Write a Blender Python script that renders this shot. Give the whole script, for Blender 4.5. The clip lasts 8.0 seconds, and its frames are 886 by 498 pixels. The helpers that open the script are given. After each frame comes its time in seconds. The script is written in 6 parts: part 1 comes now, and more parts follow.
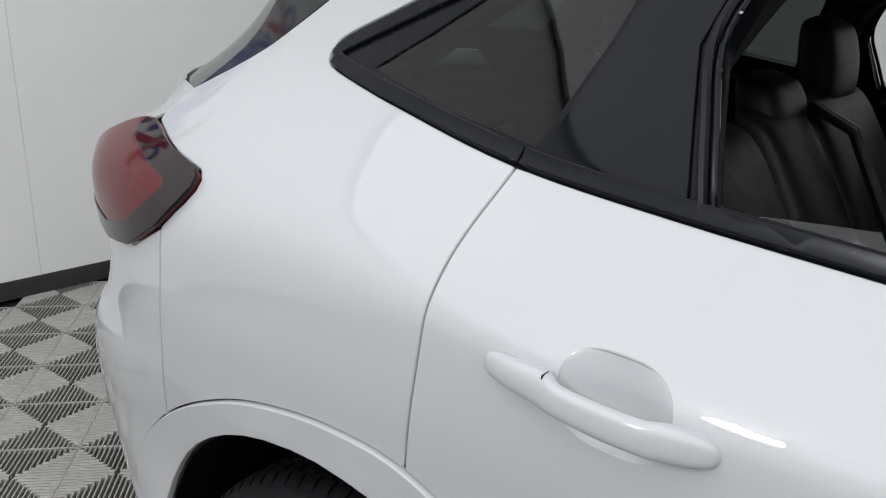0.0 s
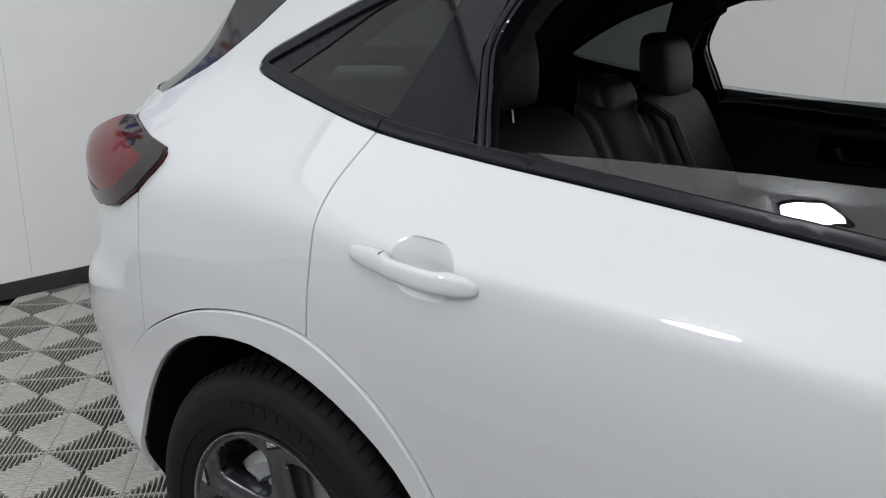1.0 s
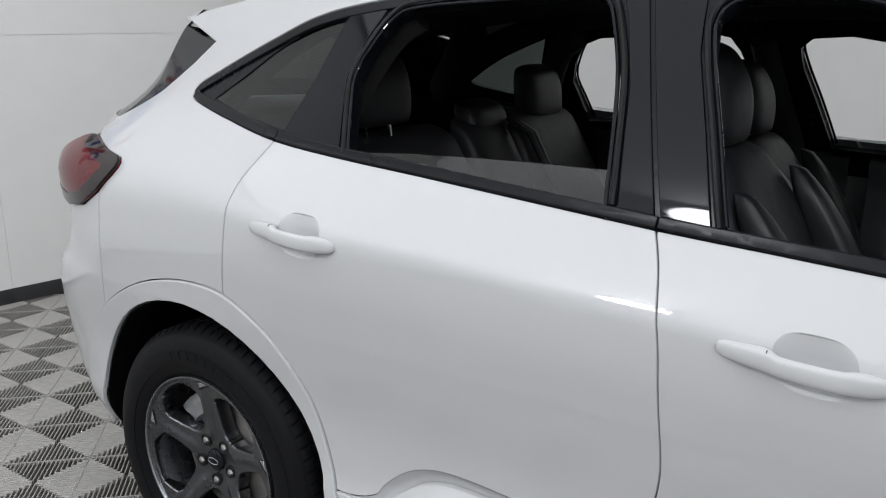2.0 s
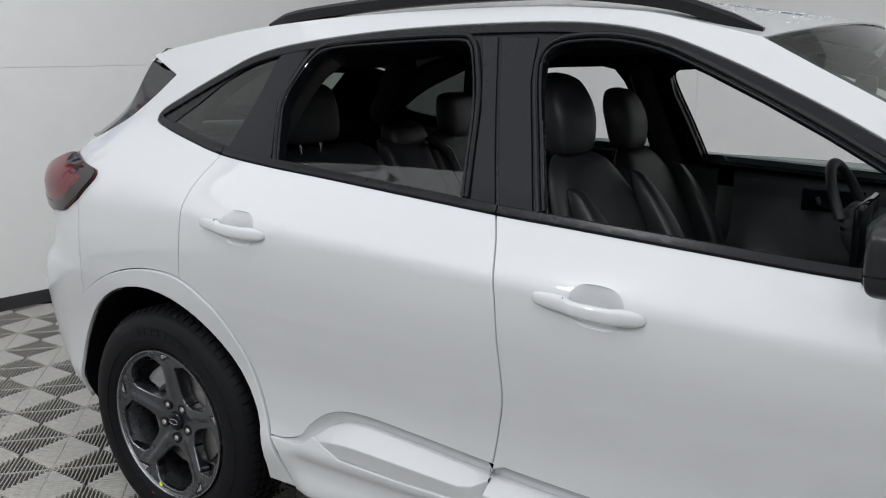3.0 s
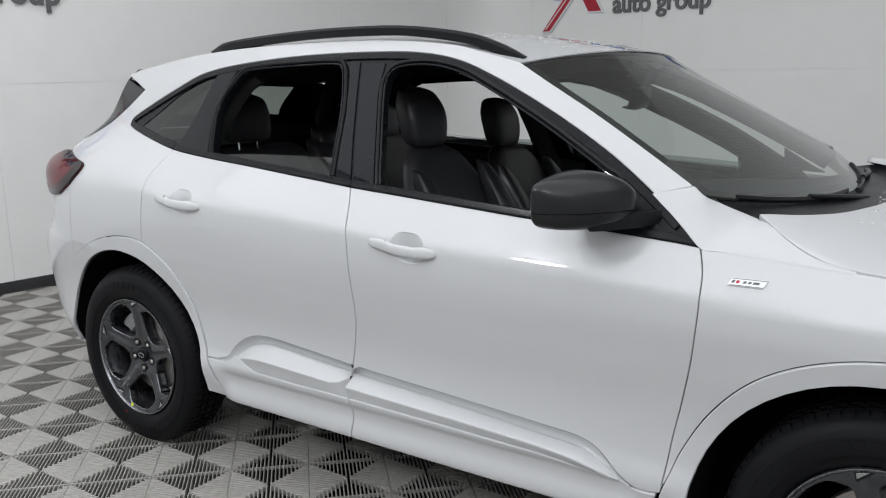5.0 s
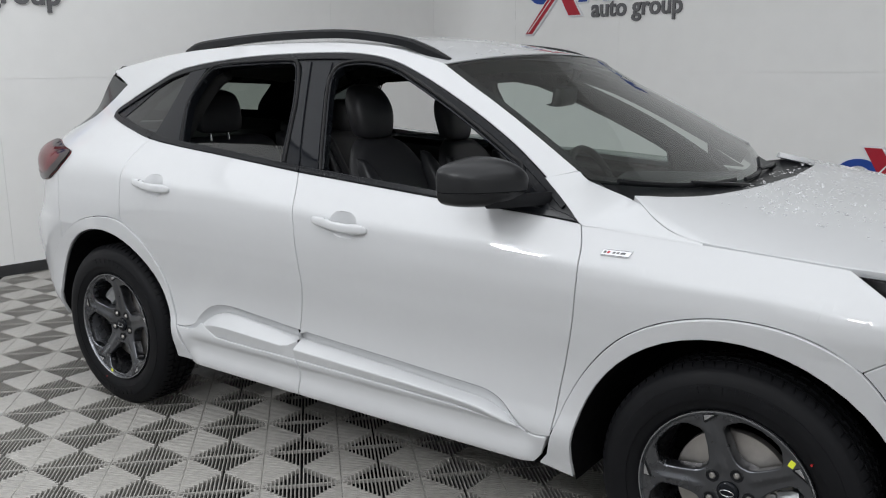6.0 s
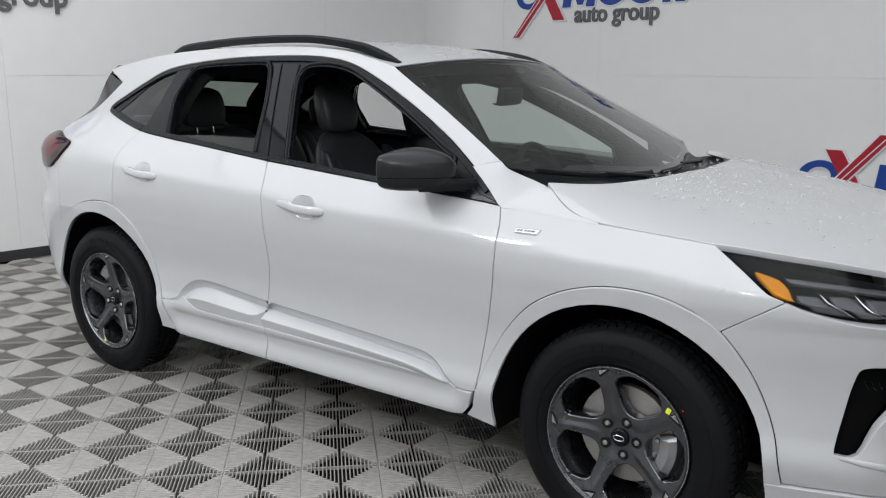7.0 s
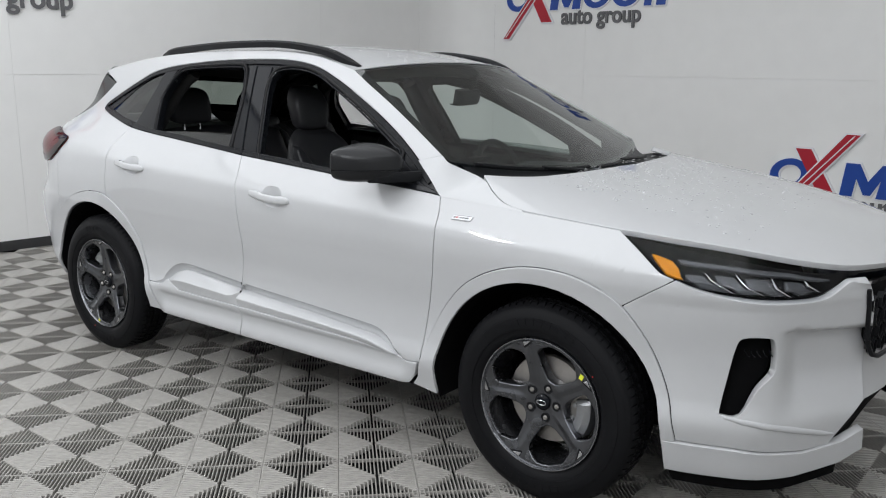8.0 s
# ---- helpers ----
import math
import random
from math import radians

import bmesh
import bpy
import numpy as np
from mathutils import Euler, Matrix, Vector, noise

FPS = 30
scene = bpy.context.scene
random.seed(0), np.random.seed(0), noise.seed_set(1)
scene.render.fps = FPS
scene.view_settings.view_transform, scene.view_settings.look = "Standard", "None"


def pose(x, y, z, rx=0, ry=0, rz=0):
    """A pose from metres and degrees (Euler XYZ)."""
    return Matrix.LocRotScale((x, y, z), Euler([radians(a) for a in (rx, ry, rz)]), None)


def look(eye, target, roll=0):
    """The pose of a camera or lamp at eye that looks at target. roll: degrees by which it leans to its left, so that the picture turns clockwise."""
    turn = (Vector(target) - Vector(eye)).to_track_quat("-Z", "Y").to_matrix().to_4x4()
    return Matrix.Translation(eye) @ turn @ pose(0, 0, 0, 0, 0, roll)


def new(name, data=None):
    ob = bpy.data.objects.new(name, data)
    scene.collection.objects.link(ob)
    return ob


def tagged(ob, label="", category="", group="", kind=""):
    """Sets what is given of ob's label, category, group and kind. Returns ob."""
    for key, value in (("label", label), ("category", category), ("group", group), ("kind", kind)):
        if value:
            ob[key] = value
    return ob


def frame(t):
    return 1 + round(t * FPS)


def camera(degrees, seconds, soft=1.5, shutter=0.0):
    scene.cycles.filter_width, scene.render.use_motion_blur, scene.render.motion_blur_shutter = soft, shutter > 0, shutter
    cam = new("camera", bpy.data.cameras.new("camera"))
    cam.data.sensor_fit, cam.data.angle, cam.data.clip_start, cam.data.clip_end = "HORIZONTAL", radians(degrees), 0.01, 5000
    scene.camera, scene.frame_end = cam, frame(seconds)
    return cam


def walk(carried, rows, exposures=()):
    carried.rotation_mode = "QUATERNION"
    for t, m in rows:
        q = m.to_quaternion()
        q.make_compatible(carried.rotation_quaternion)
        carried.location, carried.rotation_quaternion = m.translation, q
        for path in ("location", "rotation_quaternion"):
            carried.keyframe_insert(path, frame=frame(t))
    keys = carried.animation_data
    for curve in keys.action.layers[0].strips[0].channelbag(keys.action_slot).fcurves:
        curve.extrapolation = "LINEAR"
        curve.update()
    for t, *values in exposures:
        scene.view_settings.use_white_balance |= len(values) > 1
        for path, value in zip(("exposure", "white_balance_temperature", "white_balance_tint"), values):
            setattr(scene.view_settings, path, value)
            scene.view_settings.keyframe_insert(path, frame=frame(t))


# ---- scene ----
import functools

cam = camera(54.2, 8.0, soft=1.1)
PATH = [
    (0, (-0.638, -1.587, 1.41), (-1.796, -0.082, 0.78), 1.1),
    (0.5, (-0.424, -1.745, 1.422), (-1.57, -0.22, 0.822), 0.6),
    (1, (-0.199, -1.891, 1.418), (-1.335, -0.346, 0.85), 0.15),
    (1.5, (0.056, -2.03, 1.43), (-1.071, -0.467, 0.894), -0.2),
    (3, (0.737, -2.467, 1.467), (-0.353, -0.849, 1.025), -0.6),
    (3.5, (0.953, -2.579, 1.469), (-0.139, -0.959, 1.042), -0.7),
    (4, (1.158, -2.674, 1.485), (0.051, -1.063, 1.06), -1.0),
    (4.5, (1.362, -2.792, 1.492), (0.244, -1.188, 1.072), -1.1),
    (6, (1.99, -3.03, 1.487), (0.844, -1.444, 1.071), -0.4),
    (6.5, (2.193, -3.121, 1.49), (1.039, -1.541, 1.075), -0.1),
    (7, (2.412, -3.214, 1.494), (1.247, -1.641, 1.08), 0.2),
    (7.5, (2.603, -3.289, 1.506), (1.428, -1.725, 1.09), 0.4),
    (8, (2.813, -3.341, 1.52), (1.624, -1.788, 1.101), 0.4),
]
walk(cam, [(t, look(eye, target, roll)) for t, eye, target, roll in PATH], exposures=[(0, -0.12), (1.5, -0.10), (4.5, -0.02), (8, 0.06)])

# ---------------------------------------------------------------- light
world = bpy.data.worlds.new("room_air")
world.use_nodes = True
world.node_tree.nodes["Background"].inputs[0].default_value = (0.9, 0.95, 1.0, 1)
world.node_tree.nodes["Background"].inputs[1].default_value = 0.02
scene.world = world
scene.view_settings.exposure = 0.0

ROOM_TURN = radians(-9.0)      # the walls stand askew to the car
CEILING = 4.3
LAMP_POWER = 1.0
# round lamps: place along, place across, watts
LAMPS = [(-1.93, -5.40, 72), (1.9, -6.0, 42), (5.0, -6.2, 30)]
LAMP_TILT = 62.0
# unseen soft panel added for even light: middle along and across, length along, width, watts
FILL_PANELS = [(0.35, -3.3, 9.9, 8.4, 365)]


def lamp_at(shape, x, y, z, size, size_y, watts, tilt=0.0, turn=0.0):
    data = bpy.data.lights.new("lamp_or_fill_light", "AREA")
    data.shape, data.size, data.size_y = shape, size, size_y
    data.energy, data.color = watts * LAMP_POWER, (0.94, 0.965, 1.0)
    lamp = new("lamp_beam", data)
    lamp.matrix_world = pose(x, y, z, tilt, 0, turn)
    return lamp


for lx, ly, watts in LAMPS:
    lamp_at("DISK", lx, ly + 0.115, CEILING - 0.430, 0.60, 0.60, watts, LAMP_TILT)
for lx, ly, long, broad, watts in FILL_PANELS:
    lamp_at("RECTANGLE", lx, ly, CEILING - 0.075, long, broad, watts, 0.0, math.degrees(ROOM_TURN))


# ---------------------------------------------------------------- materials
def material(name, colour, rough=0.5, metal=0.0, coat=0.0, grain=0.0, grain_scale=40.0, bump=0.0, bump_scale=200.0, spec=0.5, coat_rough=0.03):
    """A surface with two scales of variation in its colour, gloss and relief."""
    m = bpy.data.materials.new(name)
    m.use_nodes = True
    n, l = m.node_tree.nodes, m.node_tree.links
    p = n["Principled BSDF"]
    p.inputs["Base Color"].default_value = (*colour, 1)
    p.inputs["Roughness"].default_value = rough
    p.inputs["Metallic"].default_value = metal
    p.inputs["Coat Weight"].default_value = coat
    p.inputs["Coat Roughness"].default_value = coat_rough
    p.inputs["Specular IOR Level"].default_value = spec
    co = n.new("ShaderNodeTexCoord")
    if grain:
        big, small = n.new("ShaderNodeTexNoise"), n.new("ShaderNodeTexNoise")
        big.inputs["Scale"].default_value, small.inputs["Scale"].default_value = grain_scale / 12, grain_scale
        big.inputs["Detail"].default_value = small.inputs["Detail"].default_value = 4
        l.new(co.outputs["Object"], big.inputs["Vector"])
        l.new(co.outputs["Object"], small.inputs["Vector"])
        add = n.new("ShaderNodeMath")
        add.operation = "ADD"
        l.new(big.outputs["Fac"], add.inputs[0])
        l.new(small.outputs["Fac"], add.inputs[1])
        span = n.new("ShaderNodeMapRange")
        span.inputs["From Min"].default_value, span.inputs["From Max"].default_value = 0.6, 1.4
        span.inputs["To Min"].default_value, span.inputs["To Max"].default_value = 1 - grain, 1 + grain
        l.new(add.outputs[0], span.inputs["Value"])
        mix = n.new("ShaderNodeVectorMath")
        mix.operation = "SCALE"
        mix.inputs[0].default_value = colour
        l.new(span.outputs[0], mix.inputs["Scale"])
        l.new(mix.outputs[0], p.inputs["Base Color"])
        gloss = n.new("ShaderNodeMath")
        gloss.operation, gloss.use_clamp = "MULTIPLY", True
        gloss.inputs[1].default_value = rough
        l.new(span.outputs[0], gloss.inputs[0])
        l.new(gloss.outputs[0], p.inputs["Roughness"])
    if bump:
        fine, b = n.new("ShaderNodeTexNoise"), n.new("ShaderNodeBump")
        fine.inputs["Scale"].default_value = bump_scale
        l.new(co.outputs["Object"], fine.inputs["Vector"])
        b.inputs["Strength"].default_value, b.inputs["Distance"].default_value = bump, 0.001
        l.new(fine.outputs["Fac"], b.inputs["Height"])
        l.new(b.outputs[0], p.inputs["Normal"])
    return m


def glass(name, tint, gloss=0.08):
    """A pane: thin tinted glass whose clear reflection grows from gloss, seen straight on, towards grazing views."""
    m = bpy.data.materials.new(name)
    m.use_nodes = True
    n, l = m.node_tree.nodes, m.node_tree.links
    n.remove(n["Principled BSDF"])
    see, shine, facing, mix = n.new("ShaderNodeBsdfTransparent"), n.new("ShaderNodeBsdfGlossy"), n.new("ShaderNodeLayerWeight"), n.new("ShaderNodeMixShader")
    see.inputs[0].default_value = (*tint, 1)
    shine.inputs["Roughness"].default_value = 0.0
    facing.inputs["Blend"].default_value = 0.5
    rise, span = n.new("ShaderNodeMath"), n.new("ShaderNodeMath")
    rise.operation, span.operation = "POWER", "MULTIPLY_ADD"
    rise.inputs[1].default_value = 4.2
    span.inputs[1].default_value, span.inputs[2].default_value = 1 - gloss, gloss
    l.new(facing.outputs["Facing"], rise.inputs[0])
    l.new(rise.outputs[0], span.inputs[0])
    l.new(span.outputs[0], mix.inputs[0])
    l.new(see.outputs[0], mix.inputs[1])
    l.new(shine.outputs[0], mix.inputs[2])
    l.new(mix.outputs[0], n["Material Output"].inputs[0])
    return m


PAINT = material("white_car_paint", (0.525, 0.533, 0.545), 0.5, metal=0.06, coat=1.0, grain=0.012, grain_scale=30, spec=0.35, coat_rough=0.02)
GLOSS_BLACK = material("gloss_black_trim", (0.0055, 0.0065, 0.009), 0.04, spec=0.20, grain=0.1, grain_scale=20)
SATIN_BLACK = material("satin_black_plastic", (0.010, 0.0105, 0.012), 0.34, spec=0.16, grain=0.15, grain_scale=60, bump=0.12, bump_scale=900)
MIRROR_SKIN = material("satin_mirror_shell", (0.012, 0.0125, 0.014), 0.30, spec=0.36, grain=0.1, grain_scale=60, bump=0.06, bump_scale=900)
TRIM = material("window_trim_black", (0.0055, 0.0062, 0.0080), 0.26, spec=0.17, grain=0.12, grain_scale=40)
MATT_BLACK = material("matt_black_lining", (0.004, 0.004, 0.0045), 0.9, spec=0.08, grain=0.25, grain_scale=25)
RUBBER = material("tyre_rubber", (0.0065, 0.0067, 0.0078), 0.56, spec=0.13, grain=0.22, grain_scale=18, bump=0.15, bump_scale=500)
SEAL = material("rubber_seal", (0.007, 0.007, 0.008), 0.45, spec=0.2, grain=0.1)
LEATHER = material("black_leather", (0.021, 0.021, 0.024), 0.5, grain=0.18, grain_scale=30, bump=0.25, bump_scale=420)
LEATHER_SIDE = material("smooth_black_leather", (0.017, 0.0175, 0.020), 0.38, grain=0.12, grain_scale=25, bump=0.15, bump_scale=300)
CABIN = material("black_cabin_plastic", (0.032, 0.032, 0.036), 0.5, grain=0.15, grain_scale=30, bump=0.15, bump_scale=600)
HEADLINER = material("black_headliner_cloth", (0.012, 0.012, 0.012), 0.95, grain=0.12, grain_scale=80)
CHROME = material("chrome", (0.75, 0.76, 0.78), 0.12, metal=1.0, grain=0.05)
ALLOY = material("dark_grey_alloy", (0.120, 0.124, 0.135), 0.28, metal=0.95, coat=0.25, grain=0.08, grain_scale=25)
RIM = material("polished_rim_edge", (0.34, 0.35, 0.37), 0.22, metal=0.95, grain=0.06, grain_scale=30)
ALLOY_CUT = material("machined_alloy", (0.62, 0.63, 0.65), 0.24, metal=1.0, grain=0.06, grain_scale=60)
STEEL = material("brake_steel", (0.42, 0.40, 0.38), 0.38, metal=0.9, grain=0.2, grain_scale=30)
CASTING = material("cast_aluminium", (0.42, 0.43, 0.44), 0.45, metal=0.8, grain=0.15, grain_scale=50)
YELLOW = material("yellow_sticker", (0.75, 0.80, 0.05), 0.6, grain=0.05)
RED = material("red_dot", (0.5, 0.02, 0.02), 0.6, grain=0.05)
AMBER = material("amber_reflector", (0.66, 0.24, 0.0), 0.25, spec=0.2, grain=0.12, grain_scale=160, bump=0.6, bump_scale=220)
TAIL_RED = material("red_lamp_lens", (0.095, 0.004, 0.007), 0.08, spec=0.3, grain=0.12, grain_scale=20)
TAIL_DARK = material("smoked_lamp_lens", (0.010, 0.004, 0.005), 0.06, spec=0.4, grain=0.1)
LAMP_GREY = material("lamp_reflector_grey", (0.085, 0.088, 0.095), 0.26, metal=0.35, grain=0.12, grain_scale=40)
CLEAR = glass("clear_screen_glass", (0.70, 0.79, 0.745), 0.125)
SIDE_GLASS = glass("side_window_glass", (0.52, 0.57, 0.55), 0.06)
PRIVACY = glass("dark_privacy_glass", (0.09, 0.105, 0.10), 0.045)
REAR_GLASS = material("black_fin", (0.008, 0.009, 0.010), 0.12, spec=0.5, grain=0.05)
PRIVACY_REAR = glass("tinted_rear_glass", (0.30, 0.345, 0.31), 0.05)
LENS = glass("lamp_cover", (0.88, 0.89, 0.90), 0.018)
WALL = material("white_wall_panel", (0.85, 0.85, 0.84), 0.42, grain=0.025, grain_scale=6, bump=0.05, bump_scale=60)
CEIL = material("white_ceiling", (0.78, 0.78, 0.77), 0.8, grain=0.04, grain_scale=6)
SKIRTING = material("dark_vinyl_baseboard", (0.02, 0.02, 0.021), 0.5, grain=0.2, grain_scale=12)
TILE = material("grey_ribbed_plastic_tile", (0.345, 0.332, 0.310), 0.36, grain=0.22, grain_scale=30, bump=0.1, bump_scale=150)
SUBFLOOR = material("dark_subfloor", (0.010, 0.010, 0.011), 0.9, grain=0.3, grain_scale=10)
SIGN_BLUE = material("blue_sign_face", (0.012, 0.06, 0.32), 0.35, grain=0.05)
SIGN_RED = material("red_sign_face", (0.42, 0.012, 0.03), 0.35, grain=0.05)
SIGN_GREY = material("grey_sign_letters", (0.12, 0.12, 0.125), 0.45, grain=0.05)
SIGN_WHITE = material("white_sign_edge", (0.80, 0.81, 0.84), 0.4, grain=0.02)
LAMP_BODY = material("white_lamp_housing", (0.6, 0.6, 0.6), 0.5, grain=0.03)


# ---------------------------------------------------------------- small builders
def thing(name, label, category, m=None, kind="", group=""):
    ob = new(name)
    ob.empty_display_size = 0.1
    if m is not None:
        ob.matrix_world = m
    return tagged(ob, label, category, group, kind)


def part(name, bm, mat, parent=None, label="", smooth=40.0):
    """Links a bmesh as one mesh object under a thing or a part."""
    me = bpy.data.meshes.new(name)
    bm.to_mesh(me)
    bm.free()
    for m in mat if isinstance(mat, (list, tuple)) else [mat]:
        me.materials.append(m)
    if smooth:
        me.shade_smooth()
        me.set_sharp_from_angle(angle=radians(smooth))
    ob = new(name, me)
    if parent is not None:
        ob.parent = parent
    if label:
        ob["label"] = label
    return ob


def box(bm, x0, x1, y0, y1, z0, z1, bevel=0.0, seg=2, m=None):
    made = bmesh.ops.create_cube(bm, size=1.0)["verts"]
    bmesh.ops.scale(bm, vec=(abs(x1 - x0), abs(y1 - y0), abs(z1 - z0)), verts=made)
    bmesh.ops.translate(bm, vec=((x0 + x1) / 2, (y0 + y1) / 2, (z0 + z1) / 2), verts=made)
    if bevel:
        edges = list({e for v in made for e in v.link_edges})
        made = list({v for f in bmesh.ops.bevel(bm, geom=edges, offset=bevel, segments=seg, profile=0.5, affect="EDGES")["faces"] for v in f.verts} | {v for v in made if v.is_valid})
    if m is not None:
        bmesh.ops.transform(bm, matrix=m, verts=made)
    return made


def catmull(pts, step=6, closed=False):
    """Points along a smooth curve through pts."""
    pts = [Vector(p) for p in pts]
    n = len(pts)
    out = []
    for i in range(n if closed else n - 1):
        if closed:
            a, b, c, d = pts[i - 1], pts[i], pts[(i + 1) % n], pts[(i + 2) % n]
        else:
            b, c = pts[i], pts[i + 1]
            a = pts[i - 1] if i else b * 2 - c
            d = pts[i + 2] if i + 2 < n else c * 2 - b
        for k in range(step):
            t = k / step
            out.append(0.5 * ((2 * b) + (c - a) * t + (2 * a - 5 * b + 4 * c - d) * t * t + (3 * b - a - 3 * c + d) * t ** 3))
    if not closed:
        out.append(pts[-1])
    return out


def loft(bm, rings, closed=True, cap=True):
    """Skin over rings of points that have equal counts."""
    rows = [[bm.verts.new(p) for p in ring] for ring in rings]
    n = len(rows[0])
    for a, b in zip(rows, rows[1:]):
        for i in range(n if closed else n - 1):
            j = (i + 1) % n
            bm.faces.new((a[i], a[j], b[j], b[i]))
    if cap and closed:
        bm.faces.new(list(reversed(rows[0])))
        bm.faces.new(rows[-1])
    return rows


def tube(bm, pts, r, seg=8, flat=1.0):
    """A round bar along pts; flat squeezes it across."""
    pts = [Vector(p) for p in pts]
    rings = []
    for i, p in enumerate(pts):
        d = (pts[min(i + 1, len(pts) - 1)] - pts[max(i - 1, 0)]).normalized()
        u = d.cross(Vector((0, 0, 1)))
        if u.length < 1e-3:
            u = d.cross(Vector((0, 1, 0)))
        u.normalize()
        v = u.cross(d)
        rr = r[i] if isinstance(r, (list, tuple)) else r
        rings.append([p + u * math.cos(2 * math.pi * k / seg) * rr * flat + v * math.sin(2 * math.pi * k / seg) * rr for k in range(seg)])
    loft(bm, rings)
    bmesh.ops.recalc_face_normals(bm, faces=bm.faces)


def revolve(bm, profile, seg=48, axis="y", close=False):
    """Turns (radius, along) points round an axis through the origin."""
    rings = []
    for k in range(seg):
        a = 2 * math.pi * k / seg
        if axis == "y":
            rings.append([(r * math.cos(a), h, r * math.sin(a)) for r, h in profile])
        else:
            rings.append([(r * math.cos(a), r * math.sin(a), h) for r, h in profile])
    rows = [[bm.verts.new(p) for p in ring] for ring in rings]
    m = len(profile)
    for a, b in zip(rows, rows[1:] + rows[:1]):
        for i in range(m if close else m - 1):
            j = (i + 1) % m
            bm.faces.new((a[i], b[i], b[j], a[j]))
    bmesh.ops.remove_doubles(bm, verts=bm.verts, dist=1e-6)
    bmesh.ops.recalc_face_normals(bm, faces=bm.faces)


def ease(x, xs, ys):
    """A smooth curve through knots."""
    if x <= xs[0]:
        return ys[0]
    if x >= xs[-1]:
        return ys[-1]
    n = len(xs)
    i = max(k for k in range(n - 1) if xs[k] <= x)

    def slope(k):
        a, b = max(k - 1, 0), min(k + 1, n - 1)
        return (ys[b] - ys[a]) / (xs[b] - xs[a])

    h = xs[i + 1] - xs[i]
    t = (x - xs[i]) / h
    return (2 * t ** 3 - 3 * t * t + 1) * ys[i] + (t ** 3 - 2 * t * t + t) * h * slope(i) + (3 * t * t - 2 * t ** 3) * ys[i + 1] + (t ** 3 - t * t) * h * slope(i + 1)


# ---------------------------------------------------------------- the room
ROOM = Matrix.Rotation(ROOM_TURN, 4, "Z")
WEST, NORTH, EAST, SOUTH, CORNER = -4.17, 4.45, 7.0, -8.6, 0.6
SEAM_Z = 1.41


def wall_panel(bm, p, q, z0, z1, thick=0.03, gap=0.0007):
    """One flat board between two plan points, its face towards the left of p to q."""
    p, q = Vector((*p, 0)), Vector((*q, 0))
    d = (q - p).normalized()
    nrm = Vector((-d.y, d.x, 0))
    a, b = p + d * gap, q - d * gap
    ring = [a, b, b - nrm * thick, a - nrm * thick]
    loft(bm, [[v + Vector((0, 0, z0 + gap)) for v in ring], [v + Vector((0, 0, z1 - gap)) for v in ring]])


def wall(name, label, plan, cuts_z, base=True):
    """A wall of boards along the plan points, on a dark backing, with its baseboard."""
    bm = bmesh.new()
    for p, q in zip(plan, plan[1:]):
        d = (Vector((*q, 0)) - Vector((*p, 0))).normalized()
        n3 = Vector((-d.y, d.x, 0))
        ring = [Vector((*p, 0)) - n3 * 0.031, Vector((*q, 0)) - n3 * 0.031, Vector((*q, 0)) - n3 * 0.2, Vector((*p, 0)) - n3 * 0.2]
        loft(bm, [ring, [v + Vector((0, 0, CEILING)) for v in ring]])
    bmesh.ops.recalc_face_normals(bm, faces=bm.faces)
    back = part(name, bm, WALL, smooth=0)
    back.matrix_world = ROOM
    tagged(back, label, "wall", kind="structure")
    for p, q in zip(plan, plan[1:]):
        for z0, z1 in zip(cuts_z, cuts_z[1:]):
            bm = bmesh.new()
            wall_panel(bm, p, q, z0, z1)
            bmesh.ops.recalc_face_normals(bm, faces=bm.faces)
            part("panel", bm, WALL, back, smooth=0)
    if base:
        bm = bmesh.new()
        for p, q in zip(plan, plan[1:]):
            d = (Vector((*q, 0)) - Vector((*p, 0))).normalized()
            n3 = Vector((-d.y, d.x, 0))
            prof = [(0.0, 0.0), (0.016, 0.0), (0.013, 0.012), (0.008, 0.07), (0.004, 0.078), (0.0, 0.078)]
            rings = [[Vector((*e, 0)) + n3 * (o + 0.001) + Vector((0, 0, h)) for o, h in prof] for e in (p, q)]
            loft(bm, rings)
        bmesh.ops.recalc_face_normals(bm, faces=bm.faces)
        part("baseboard", bm, SKIRTING, back, "dark vinyl baseboard", smooth=30)
    return back


arc = [(WEST + CORNER - CORNER * math.cos(a), NORTH - CORNER + CORNER * math.sin(a)) for a in [math.pi / 2 * k / 14 for k in range(15)]]
levels = [0.0, SEAM_Z, 2.82, CEILING]
# plan points run round the room, which lies to their left
wall("wall_west", "white panelled wall with thin seams and dark baseboard", [(WEST, NORTH - CORNER), (WEST, 2.5), (WEST, -0.5), (WEST, -3.5), (WEST, -6.5), (WEST, SOUTH)], levels)
bm = bmesh.new()
for z0, z1 in ((0.0, SEAM_Z - 0.0007), (SEAM_Z + 0.0007, CEILING)):
    rows = [[Vector((x, y, z)) for x, y in arc] for z in (z0, z1)]
    loft(bm, rows, closed=False)
corner = part("wall_corner", bm, WALL, smooth=60)
corner.matrix_world = ROOM
tagged(corner, "smooth rounded white corner between two walls", "wall", kind="structure")
bm = bmesh.new()
loft(bm, [[Vector((x + 0.012, y - 0.012, z)) for x, y in arc] for z in (0.0, 0.078)], closed=False)
part("baseboard", bm, SKIRTING, corner, smooth=60)
wall("wall_north", "white panelled wall carrying raised signs", [(EAST, NORTH), (3.7, NORTH), (0.7, NORTH), (-2.3, NORTH), (WEST + CORNER, NORTH)], levels)
